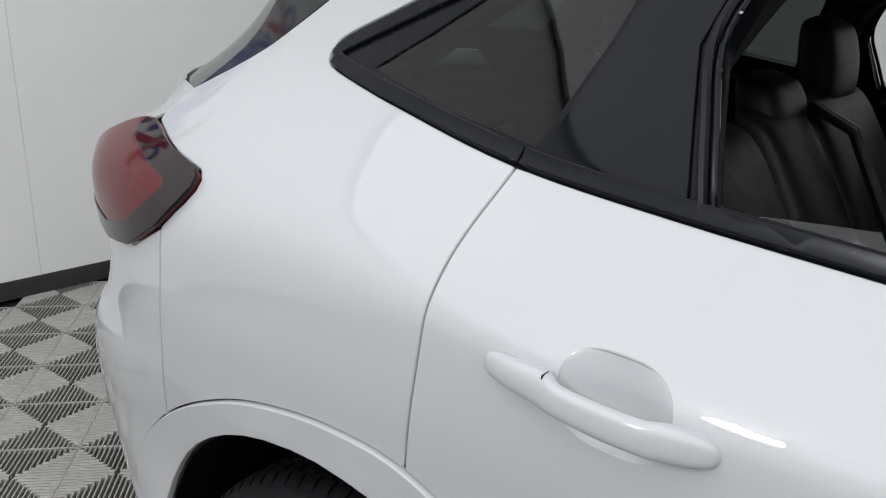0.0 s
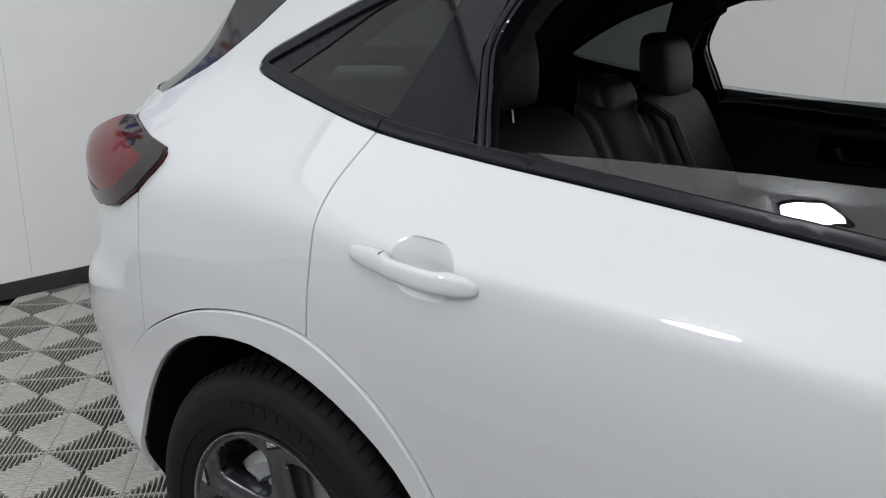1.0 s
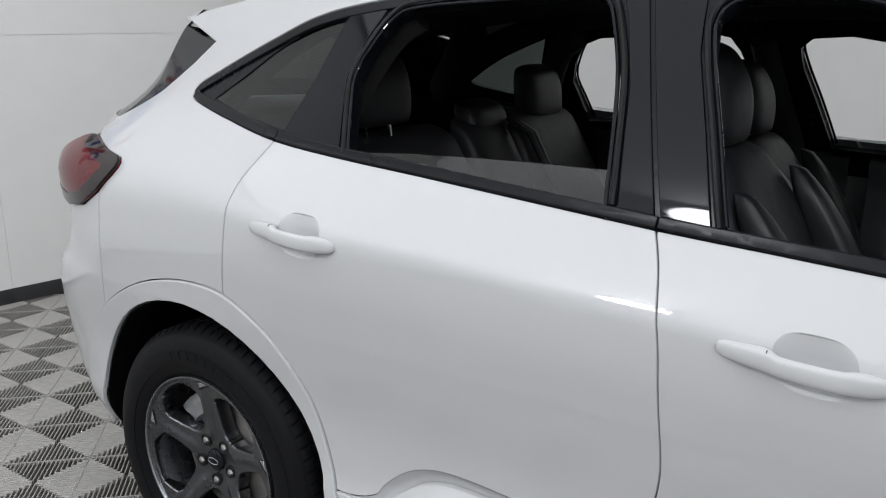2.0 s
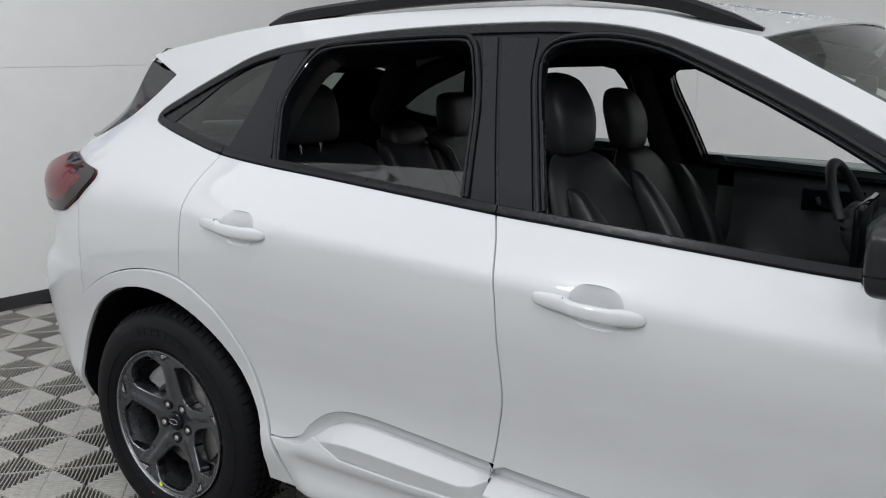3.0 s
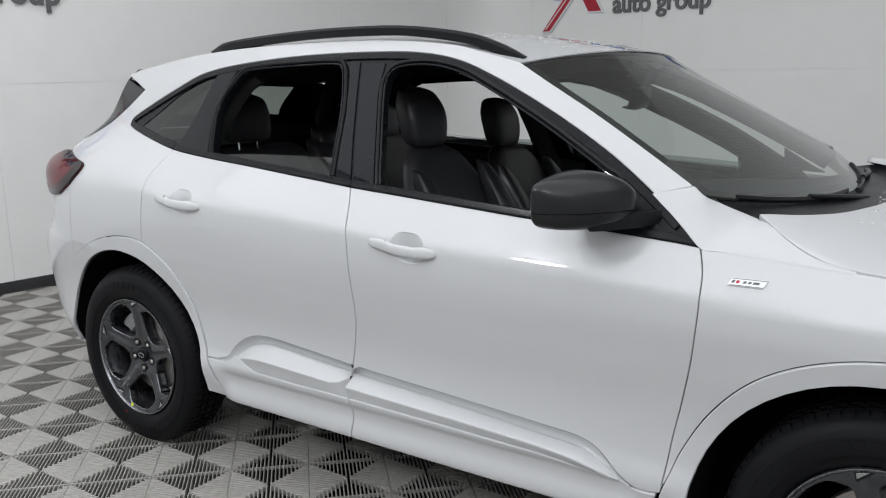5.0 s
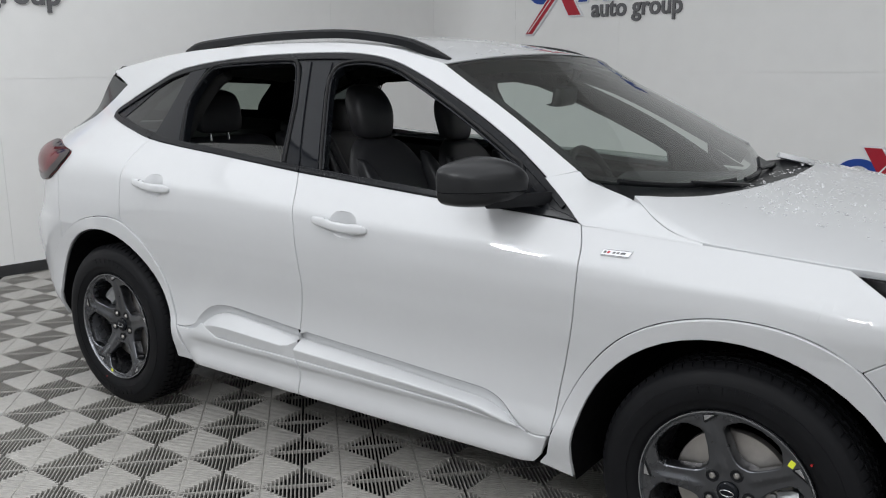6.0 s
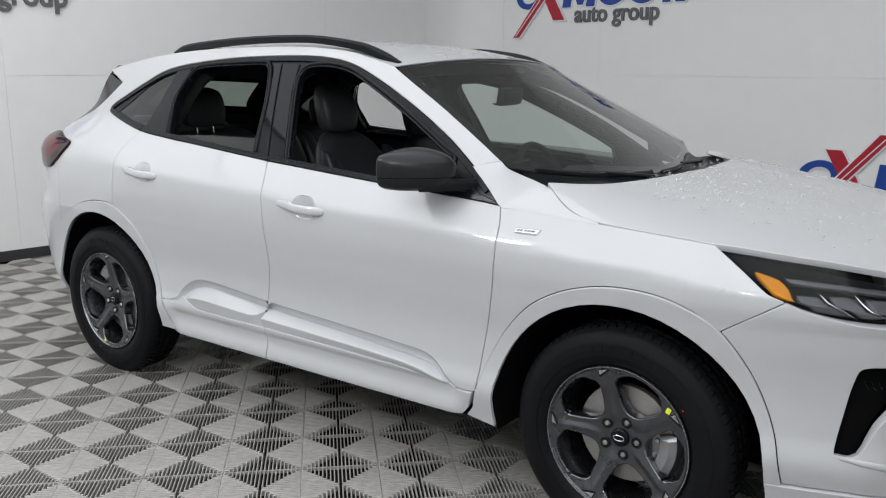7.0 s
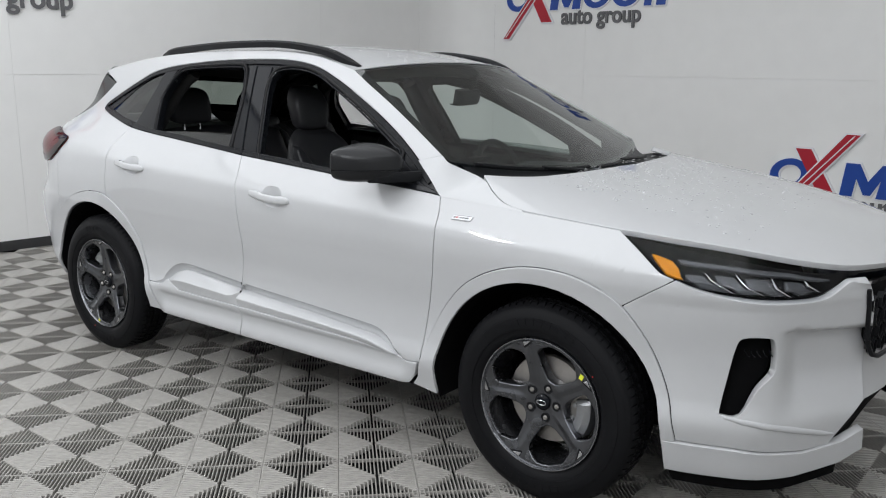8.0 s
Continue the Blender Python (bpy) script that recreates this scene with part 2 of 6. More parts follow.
wall("wall_south", "white panelled wall facing the car's side", [(WEST, SOUTH), (-1.6, SOUTH), (1.2, SOUTH), (4.0, SOUTH), (EAST, SOUTH)], levels)
wall("wall_east", "white panelled wall in front of the car", [(EAST, SOUTH), (EAST, -4.0), (EAST, -1.0), (EAST, 2.0), (EAST, NORTH)], levels)
bm = bmesh.new()
box(bm, WEST - 0.3, EAST + 0.3, SOUTH - 0.3, NORTH + 0.3, CEILING, CEILING + 0.2)
ceiling = part("ceiling", bm, CEIL, smooth=0)
ceiling.matrix_world = ROOM
tagged(ceiling, "plain white ceiling over the photo bay", "ceiling", kind="structure")
bm = bmesh.new()
box(bm, WEST - 0.3, EAST + 0.3, SOUTH - 0.3, NORTH + 0.3, -0.2, -0.024)
floor = part("floor", bm, SUBFLOOR, smooth=0)
floor.matrix_world = ROOM
tagged(floor, "dark subfloor under grey interlocking ribbed tiles", "floor", kind="structure")

TILE_SIZE, TILE_TURN, TILE_AT = 0.29, radians(44.3), Vector((-0.037, -1.703, 0))


# ---------------------------------------------------------------- the car's surfaces
@functools.lru_cache(maxsize=None)
def belt_z(x):
    return ease(x, (-2.4, -1.65, -1.0, -0.45, -0.1, 0.43, 0.9, 1.6, 1.83, 2.0, 2.24, 2.4), (1.32, 1.27, 1.183, 1.147, 1.121, 1.087, 1.052, 1.0, 0.972, 0.945, 0.90, 0.87))


@functools.lru_cache(maxsize=None)
def belt_y(x):
    return ease(x, (-2.4, -1.9, -1.65, -1.0, 0, 0.9, 1.3, 1.7, 2.0, 2.3), (0.30, 0.56, 0.66, 0.79, 0.86, 0.865, 0.85, 0.80, 0.70, 0.50))


@functools.lru_cache(maxsize=None)
def wide(x):
    return ease(x, (-2.42, -2.36, -2.25, -2.15, -2.05, -1.9, -1.7, -1.2, -0.6, 0.3, 1.0, 1.5, 1.75, 1.95, 2.1, 2.3), (0.02, 0.20, 0.50, 0.68, 0.79, 0.865, 0.905, 0.93, 0.935, 0.935, 0.93, 0.925, 0.905, 0.85, 0.76, 0.45))


def tail_shift(x, z):
    """The rear bumper stands out behind the waist above it."""
    k = min(max((-1.6 - x) / 0.3, 0), 1)
    return (3 * k * k - 2 * k ** 3) * ease(z, (0.26, 0.35, 0.42, 0.5, 0.65, 0.77, 0.85, 0.93, 1.0, 1.08, 1.2), (0.20, 0.11, 0.04, -0.03, -0.072, -0.04, 0.024, 0.05, 0.037, 0.012, 0.0))


@functools.lru_cache(maxsize=None)
def roof_y(x):
    return ease(x, (-2.4, -1.8, -1.2, -0.3, 0.4, 0.9, 1.5), (0.42, 0.50, 0.57, 0.60, 0.58, 0.52, 0.45))


@functools.lru_cache(maxsize=400000)
def side(x, z):
    """Half the car's width at a place along it and a height."""
    zb, yb, w = belt_z(x), belt_y(x), wide(x - tail_shift(x, z) if x < -1.6 else x)
    if z <= 0.80:
        return w + ease(z, (0.15, 0.25, 0.33, 0.42, 0.50, 0.62, 0.76, 0.86, 0.94), (-0.10, -0.055, -0.035, -0.015, -0.030, -0.032, -0.012, 0, 0))
    if z <= zb:
        k = (z - 0.80) / (zb - 0.80)
        k += 4 * k * (1 - k) * ease(x, (-0.8, -0.3, 0.4, 1.3), (-0.06, -0.03, 0.0, 0.02))
        y = w - 0.006 + (yb - w + 0.006) * ease(k, (0, 0.3, 0.53, 0.59, 0.65, 0.8, 1.0), (0, -0.04, -0.015, 0.035, 0.15, 0.50, 1)) + 0.006 * ease(k, (0, 0.3, 1), (0, 1, 0))
    else:
        k = (z - zb) / (1.60 - zb)
        y = yb - (yb - roof_y(x)) * (k ** 1.12)
    if x < -0.85:
        # behind the windows the flank runs on into the roof with no crease
        f = min(max((-0.85 - x) / 0.70, 0.0), 1.0)
        w -= 0.006
        whole = w - (w - roof_y(x)) * ease((z - 0.80) / 0.80, (0, 0.2, 0.375, (zb - 0.80) / 0.80, 0.82, 1.0), (0, 0.0, 0.10, (w - yb) / (w - roof_y(x)), 0.85, 1.0))
        y += (whole - y) * f * f * (3 - 2 * f)
    return y


def on_side(x, z, s=-1, off=0.0):
    """The place on the car's flank (s: -1 its right, 1 its left), off metres proud of it."""
    h = 0.004
    ax = (side(x + h, z) - side(x - h, z)) / (2 * h)
    az = (side(x, z + h) - side(x, z - h)) / (2 * h)
    n = Vector((-ax, 1, -az)).normalized()
    p = Vector((x, side(x, z), z)) + n * off
    drop = 0.035 * min(max((z - 0.6) / 0.5, 0), 1) if s > 0 else 0.0
    return Vector((p.x, s * p.y, p.z - drop)), Vector((n.x, s * n.y, n.z))


def sunk(place_depth, x, z, s, off):
    """A place on the flank pushed in by place_depth(x, z), with the normal of that shape."""
    h = 0.003
    p, n = on_side(x, z, s, off - place_depth(x, z))
    a = on_side(x + h, z, s, off - place_depth(x + h, z))[0] - on_side(x - h, z, s, off - place_depth(x - h, z))[0]
    b = on_side(x, z + h, s, off - place_depth(x, z + h))[0] - on_side(x, z - h, s, off - place_depth(x, z - h))[0]
    m = a.cross(b)
    if m.dot(n) < 0:
        m = -m
    return p, m.normalized()


def soft(a, b, v):
    k = min(max((v - a) / (b - a), 0.0), 1.0)
    return k * k * (3 - 2 * k)


def skirt_ends(x):
    """1 along the skirt, fading to 0 at its ends."""
    return soft(-0.86, -0.70, x) * (1 - soft(0.60, 0.80, x))


def sill_depth(x, z):
    """The sill panel: a ledge along its top, hollow in the middle and turned out at the foot."""
    return ease(z, (0.30, 0.330, 0.350, 0.385, 0.415, 0.432, 0.447), (-0.016, -0.020, -0.014, 0.004, 0.006, -0.004, -0.008)) * soft(-0.84, -0.74, x) * (1 - soft(0.74, 0.83, x))


def on_sill(x, z, s=-1, off=0.0):
    return sunk(sill_depth, x, z, s, off)


def bumper_depth(x, z):
    """The scoop that runs from the duct towards the grille under a sharp brow."""
    brow = 0.742 - 0.02 * soft(2.1, 2.3, x)
    k = (1 - soft(brow - 0.018, brow, z)) * soft(0.425, 0.60, z)
    return 0.034 * k * soft(2.10, 2.16, x)


def on_bumper(x, z, s=-1, off=0.0):
    return sunk(bumper_depth, x, z, s, off)


@functools.lru_cache(maxsize=None)
def hood_top(x):
    return ease(x, (0.8, 1.05, 1.4, 1.8, 2.1, 2.25, 2.35), (1.18, 1.145, 1.10, 1.035, 0.965, 0.912, 0.865))


def on_hood(x, y, s=-1, off=0.0):
    def z(x, y):
        q = min(abs(y) / max(belt_y(x), 0.05), 1.0)
        return belt_z(x) + (hood_top(x) - belt_z(x)) * (1 - q ** ease(x, (0.9, 1.15, 1.5), (10, 5, 3.5)))
    h = 0.004
    n = Vector((-(z(x + h, y) - z(x - h, y)) / (2 * h), -(z(x, y + h) - z(x, y - h)) / (2 * h), 1)).normalized()
    p = Vector((x, y, z(x, y))) + n * off
    return Vector((p.x, -s * p.y, p.z)), Vector((n.x, -s * n.y, n.z))


def inset(loop, d):
    """Moves a closed plan outline inwards by d (outwards if minus)."""
    area = sum(a.x * b.y - b.x * a.y for a, b in zip(loop, loop[1:] + loop[:1]))
    sign = 1 if area > 0 else -1
    out = []
    for i, p in enumerate(loop):
        e, f = p - loop[i - 1], loop[(i + 1) % len(loop)] - p
        ne, nf = Vector((-e.y, e.x)).normalized(), Vector((-f.y, f.x)).normalized()
        n = ne + nf
        n = n.normalized() / max(0.5, n.normalized().dot(nf)) if n.length > 1e-6 else nf
        out.append(p + n * d * sign)
    return out


def clean(loop, least=0.003):
    out = []
    for p in loop:
        p = Vector((p[0], p[1]))
        if not out or (p - out[-1]).length > least:
            out.append(p)
    while len(out) > 3 and (out[0] - out[-1]).length < least:
        out.pop()
    return out


def panel(name, loop, mat, parent, place=on_side, s=-1, off=0.0, gap=0.0013, lip=0.014, grid=0.045, label="", holes=(), bend=0.002):
    """A sheet panel: an outline in the flat, laid on a curved surface, its edges turned inwards."""
    loop = clean(loop)
    flat = bmesh.new()
    loops = [inset(loop, gap + bend)] + [inset(clean(h), -bend) for h in holes]
    for one in loops:
        vs = [flat.verts.new((p.x, p.y, 0)) for p in one]
        for a, b in zip(vs, vs[1:] + vs[:1]):
            flat.edges.new((a, b))
    bmesh.ops.triangle_fill(flat, use_beauty=True, use_dissolve=False, edges=flat.edges[:])
    lo = [min(p[k] for p in loop) for k in (0, 1)]
    hi = [max(p[k] for p in loop) for k in (0, 1)]
    for k in (0, 1):
        g = math.ceil(lo[k] / grid) * grid
        while g < hi[k]:
            co, no = [0, 0, 0], [0, 0, 0]
            co[k], no[k] = g, 1
            bmesh.ops.bisect_plane(flat, geom=flat.verts[:] + flat.edges[:] + flat.faces[:], dist=1e-6, plane_co=co, plane_no=no)
            g += grid
    bmesh.ops.remove_doubles(flat, verts=flat.verts, dist=1e-5)
    flat.verts.index_update()
    verts, normals, faces, kinds = [], [], [], []
    for v in flat.verts:
        p, n = place(v.co.x, v.co.y, s, off)
        verts.append(p)
        normals.append(n)
    for f in flat.faces:
        if f.calc_area() < 1e-9:
            continue
        faces.append([v.index for v in f.verts])
        kinds.append(True)
    rim = {}
    if lip:
        for e in flat.edges:
            if len(e.link_faces) != 1:
                continue
            mid = e.link_faces[0].calc_center_median()
            d = (e.verts[1].co - e.verts[0].co)
            out = Vector((d.y, -d.x, 0))
            if out.length < 1e-9:
                continue
            out.normalize()
            if out.dot(mid - e.verts[0].co) > 0:
                out = -out
            for v in e.verts:
                rim[v.index] = rim.get(v.index, Vector((0, 0, 0))) + out
        rings = {}
        flat.verts.ensure_lookup_table()
        for i, out in rim.items():
            c = flat.verts[i].co
            out = out.normalized() * bend if out.length > 1e-6 else out
            ids = []
            for r, dep in ((0.65, 0.35 * bend), (1.0, bend), (1.0, lip)):
                p, n = place(c.x + out.x * r, c.y + out.y * r, s, off)
                ids.append(len(verts))
                verts.append(p - n * dep)
                normals.append(Vector((0, 0, 0)))
            rings[i] = ids
        for e in flat.edges:
            if len(e.link_faces) == 1 and e.verts[0].index in rings and e.verts[1].index in rings:
                a, b = e.verts[0].index, e.verts[1].index
                ra, rb = [a] + rings[a], [b] + rings[b]
                for q in range(3):
                    faces.append([ra[q], rb[q], rb[q + 1], ra[q + 1]])
                    kinds.append(False)
    flat.free()
    # faces look outwards
    fixed = []
    for f, main in zip(faces, kinds):
        a, b, c = (verts[f[0]], verts[f[1]], verts[f[2]])
        nn = (b - a).cross(c - a)
        if main and nn.dot(normals[f[0]]) < 0:
            f = list(reversed(f))
        fixed.append(f)
    me = bpy.data.meshes.new(name)
    me.from_pydata([tuple(v) for v in verts], [], fixed)
    bm = bmesh.new()
    bm.from_mesh(me)
    bmesh.ops.recalc_face_normals(bm, faces=bm.faces)
    total = sum(1 if f.normal.dot(normals[f.verts[0].index]) > 0 else -1 for f in bm.faces if kinds[f.index])
    if total < 0:
        bmesh.ops.reverse_faces(bm, faces=bm.faces)
    bm.to_mesh(me)
    bm.free()
    me.materials.append(mat)
    me.shade_smooth()
    custom = []
    for poly in me.polygons:
        main = kinds[poly.index] if poly.index < len(kinds) else False
        for vi in poly.vertices:
            custom.append(tuple(normals[vi]) if main else (0.0, 0.0, 0.0))
    me.normals_split_custom_set(custom)
    ob = new(name, me)
    ob.parent = parent
    if label:
        ob["label"] = label
    return ob


def sheet(name, rows, mat, parent, thick=0.004, label=""):
    bm = bmesh.new()
    grid = [[bm.verts.new(p) for p in r] for r in rows]
    for a, b in zip(grid, grid[1:]):
        for i in range(len(a) - 1):
            bm.faces.new((a[i], a[i + 1], b[i + 1], b[i]))
    bmesh.ops.recalc_face_normals(bm, faces=bm.faces)
    if sum(f.normal.z for f in bm.faces) < 0:
        bmesh.ops.reverse_faces(bm, faces=bm.faces)
    if thick:
        bm.normal_update()
        low = {v: bm.verts.new(v.co - v.normal * thick) for v in list(bm.verts)}
        for f in list(bm.faces):
            bm.faces.new([low[v] for v in reversed(f.verts)])
        for e in [e for e in bm.edges if len(e.link_faces) == 1 and e.verts[0] in low and e.verts[1] in low]:
            a, b = e.verts
            bm.faces.new((a, b, low[b], low[a]))
        bmesh.ops.recalc_face_normals(bm, faces=bm.faces)
    return part(name, bm, mat, parent, label, smooth=50)


car = thing("car", "white compact sport utility vehicle with black trim", "car")


def pts(*p):
    return [Vector(q) for q in p]


# outlines of the flank, as places along the car and heights
DLO_TOP = pts((-1.561, 1.282), (-1.549, 1.299), (-1.522, 1.314), (-1.466, 1.338), (-1.378, 1.375), (-1.27, 1.418), (-1.15, 1.463), (-1.017, 1.490), (-0.807, 1.513), (-0.578, 1.528), (-0.308, 1.534), (-0.1, 1.529), (0.06, 1.505), (0.2, 1.458), (0.355, 1.392), (0.5, 1.322), (0.64, 1.245), (0.766, 1.162), (0.85, 1.10), (0.905, 1.05))
DLO_BOT = pts((0.905, 1.05), (0.83, 1.057), (0.66, 1.068), (0.43, 1.081), (0.23, 1.094), (-0.01, 1.109), (-0.208, 1.121), (-0.45, 1.140), (-0.7, 1.158), (-0.95, 1.174), (-1.165, 1.194), (-1.37, 1.229), (-1.46, 1.246), (-1.525, 1.260), (-1.553, 1.269), (-1.561, 1.282))
R_SEAM = pts((-1.158, 1.193), (-1.168, 1.14), (-1.173, 1.09), (-1.176, 1.02), (-1.185, 0.94), (-1.196, 0.855))
B_SEAM = pts((-0.208, 1.121), (-0.184, 1.057), (-0.165, 0.96), (-0.158, 0.846), (-0.154, 0.73), (-0.170, 0.64), (-0.182, 0.58), (-0.194, 0.515))
F_SEAM = pts((0.905, 1.05), (0.925, 0.985), (0.927, 0.90), (0.912, 0.777), (0.888, 0.66), (0.866, 0.555), (0.846, 0.41))
ARCH_R_OUT = pts((-1.875, 0.33), (-1.885, 0.46), (-1.86, 0.575), (-1.80, 0.655), (-1.69, 0.745), (-1.54, 0.82), (-1.40, 0.856), (-1.28, 0.865), (-1.196, 0.855), (-1.12, 0.823), (-1.055, 0.78), (-1.0, 0.72), (-0.95, 0.64), (-0.915, 0.55), (-0.883, 0.456))
ARCH_F_OUT = pts((0.846, 0.41), (0.868, 0.47), (0.89, 0.53), (0.945, 0.63), (1.02, 0.72), (1.10, 0.782), (1.206, 0.83), (1.33, 0.857), (1.46, 0.856), (1.57, 0.828), (1.66, 0.775), (1.735, 0.68), (1.79, 0.57), (1.825, 0.465), (1.845, 0.355))
SKIRT_TOP = pts((-0.883, 0.456), (-0.77, 0.459), (-0.724, 0.490), (-0.66, 0.532), (-0.572, 0.548), (-0.4, 0.537), (-0.194, 0.52), (0.03, 0.507), (0.257, 0.495), (0.50, 0.480), (0.60, 0.473), (0.66, 0.458), (0.715, 0.430), (0.78, 0.405), (0.846, 0.41))
SKIRT_Z, SILL_LINE = 0.316, 0.447


def arch(cx, r, a0, a1, n=28):
    """Points round an axle, from angle a0 to a1 in degrees."""
    return [Vector((cx + r * math.cos(radians(a0 + (a1 - a0) * k / n)), 0.355 + r * math.sin(radians(a0 + (a1 - a0) * k / n)))) for k in range(n + 1)]


def split(curve, x, step=6):
    """Cuts a smooth curve at place x: the points before and after it, sharing the cut."""
    c = catmull(curve, step)
    for i in range(len(c) - 1):
        if (c[i].x - x) * (c[i + 1].x - x) <= 0:
            t = (x - c[i].x) / (c[i + 1].x - c[i].x) if c[i + 1].x != c[i].x else 0
            m = c[i].lerp(c[i + 1], t)
            return c[:i + 1] + [m], [m] + c[i + 1:]
    return c, []


def lifted(curve, d):
    """A curve of the flank moved upwards across its own run by d times the skirt's fading."""
    out = []
    for i, p in enumerate(curve):
        t = (curve[min(i + 1, len(curve) - 1)] - curve[max(i - 1, 0)]).normalized()
        n = Vector((-t.y, t.x)) if t.x > 0 else Vector((t.y, -t.x))
        out.append(p + n * d * skirt_ends(p.x))
    return out


bot_front, rest = split(DLO_BOT, -0.208)
bot_rear, bot_quarter = split(DLO_BOT[6:], -1.158)
skirt_rear, skirt_front = split(SKIRT_TOP, -0.194)
arch_quarter, arch_door = split(ARCH_R_OUT, -1.196)
ROOF_EDGE = pts((0.282, 1.494), (0.15, 1.526), (0.0, 1.555), (-0.3, 1.574), (-0.8, 1.568), (-1.2, 1.542), (-1.5, 1.503), (-1.60, 1.488), (-1.685, 1.470))
PILLAR_OUT = pts((0.86, 1.187), (0.709, 1.272), (0.551, 1.358), (0.396, 1.436), (0.282, 1.494))
HATCH_EDGE = pts((-1.685, 1.470), (-1.605, 1.437), (-1.528, 1.408), (-1.61, 1.352), (-1.725, 1.282), (-1.862, 1.205), (-1.878, 1.172))
TAIL = pts((-1.633, 1.110), (-1.648, 1.121), (-1.73, 1.132), (-1.86, 1.157), (-1.965, 1.135), (-2.06, 1.085), (-2.03, 1.00), (-1.87, 0.981), (-1.77, 0.997), (-1.69, 1.04), (-1.645, 1.082), (-1.633, 1.099))



def cup_loop(dx, dz, grow=0.0):
    """The outline of the hand recess behind a door handle."""
    def pw(v):
        return math.copysign(abs(v) ** 0.72, v)
    return [Vector((-0.955 + dx + (0.058 + grow) * pw(math.cos(a)), 1.026 + dz + (0.042 + grow) * pw(math.sin(a)) - 0.005 * math.cos(a))) for a in [2 * math.pi * k / 36 for k in range(36)]]


for s in (-1, 1):
    # rear door: belt forwards, front seam down, skirt back, wheel arch and rear seam up
    loop = list(reversed(bot_rear)) + catmull(B_SEAM, 8)[:-4] + list(reversed(lifted(skirt_rear, 0.032))) + list(reversed(arch_door)) + list(reversed(catmull(R_SEAM, 8)))
    panel("rear_door", loop, PAINT, car, s=s, grid=0.02 if s < 0 else 0.09, holes=[cup_loop(0.010, 0)])
    loop = bot_front + catmull(B_SEAM, 8)[:-4] + lifted(skirt_front, 0.032) + list(reversed(catmull(F_SEAM, 8)))
    panel("front_door", loop, PAINT, car, s=s, grid=0.02 if s < 0 else 0.09, holes=[cup_loop(1.022, -0.056)])
    # rear quarter, roof side and windscreen pillar in one pressing
    loop = (catmull(R_SEAM, 8)[::-1] + bot_quarter + catmull(DLO_TOP, 6)[:-12] + catmull(PILLAR_OUT, 6) + catmull(ROOF_EDGE, 6)[1:]
            + HATCH_EDGE[1:] + pts((-1.86, 1.157), (-1.73, 1.132), (-1.648, 1.121), (-1.633, 1.110), (-1.633, 1.099), (-1.645, 1.082), (-1.69, 1.04)) + pts((-1.69, 0.95), (-1.705, 0.80), (-1.72, 0.722))
            + [p for p in arch_quarter if p.x > -1.72])
    panel("body_side", loop, PAINT, car, s=s, grid=0.028 if s < 0 else 0.09)
    # front wing
    loop = catmull(F_SEAM, 8) + catmull(ARCH_F_OUT[:11], 6)[1:] + pts((1.825, 0.883), (1.78, 0.899), (1.70, 0.945), (1.60, 1.0))
    loop += [Vector((x, belt_z(x))) for x in (1.5, 1.4, 1.3, 1.2, 1.1, 1.0, 0.95)]
    panel("front_wing", loop, PAINT, car, s=s, grid=0.026 if s < 0 else 0.08)
    # wheel arch mouldings
    inner = arch(-1.355, 0.448, 182, -5)
    panel("wheel_arch_moulding", catmull(ARCH_R_OUT, 6) + pts((-0.855, 0.40), (-0.805, 0.317)) + list(reversed(inner)), PAINT, car, s=s, off=0.006, grid=0.03, lip=0.012)
    inner = arch(1.355, 0.444, 188, -3)
    panel("wheel_arch_moulding", pts((0.80, 0.312), (0.83, 0.35)) + catmull(ARCH_F_OUT, 6) + list(reversed(inner)), PAINT, car, s=s, off=0.006, grid=0.03, lip=0.012)
    # front bumper corner
    head_low = pts((1.825, 0.883), (1.883, 0.862), (1.99, 0.838), (2.124, 0.827), (2.195, 0.832), (2.240, 0.876), (2.262, 0.873))
    loop = catmull(ARCH_F_OUT, 6)[60:] + pts((2.01, 0.352), (2.172, 0.330), (2.225, 0.335), (2.3, 0.47), (2.3, 0.80), (2.288, 0.866)) + list(reversed(catmull(head_low, 5)))
    vent = pts((2.014, 0.712), (2.075, 0.716), (2.093, 0.70), (2.097, 0.641), (2.092, 0.595), (2.057, 0.545), (2.022, 0.468), (1.977, 0.463), (1.964, 0.478), (1.98, 0.598), (1.995, 0.674))
    panel("front_bumper", loop, PAINT, car, place=on_bumper, s=s, grid=0.018 if s < 0 else 0.05, holes=[catmull(vent, 3, True)], lip=0.03)
    loop = pts((1.80, 0.352), (1.9, 0.352), (2.01, 0.350), (2.172, 0.328), (2.25, 0.343), (2.3, 0.38), (2.3, 0.30), (2.246, 0.262), (2.148, 0.243), (1.981, 0.243), (1.806, 0.243))
    panel("bumper_lip", loop, PAINT, car, s=s, off=0.008, grid=0.03, lip=0.03)
    # added black strip below the lip, in place of the shade there
    loop = pts((1.80, 0.246), (1.95, 0.246), (2.10, 0.248), (2.20, 0.254), (2.26, 0.272), (2.25, 0.20), (2.15, 0.176), (1.98, 0.172), (1.82, 0.176))
    panel("lip_shade_panel", loop, MATT_BLACK, car, s=s, off=-0.018, grid=0.04, lip=0.02, label="added black panel standing in for shade under the lip")
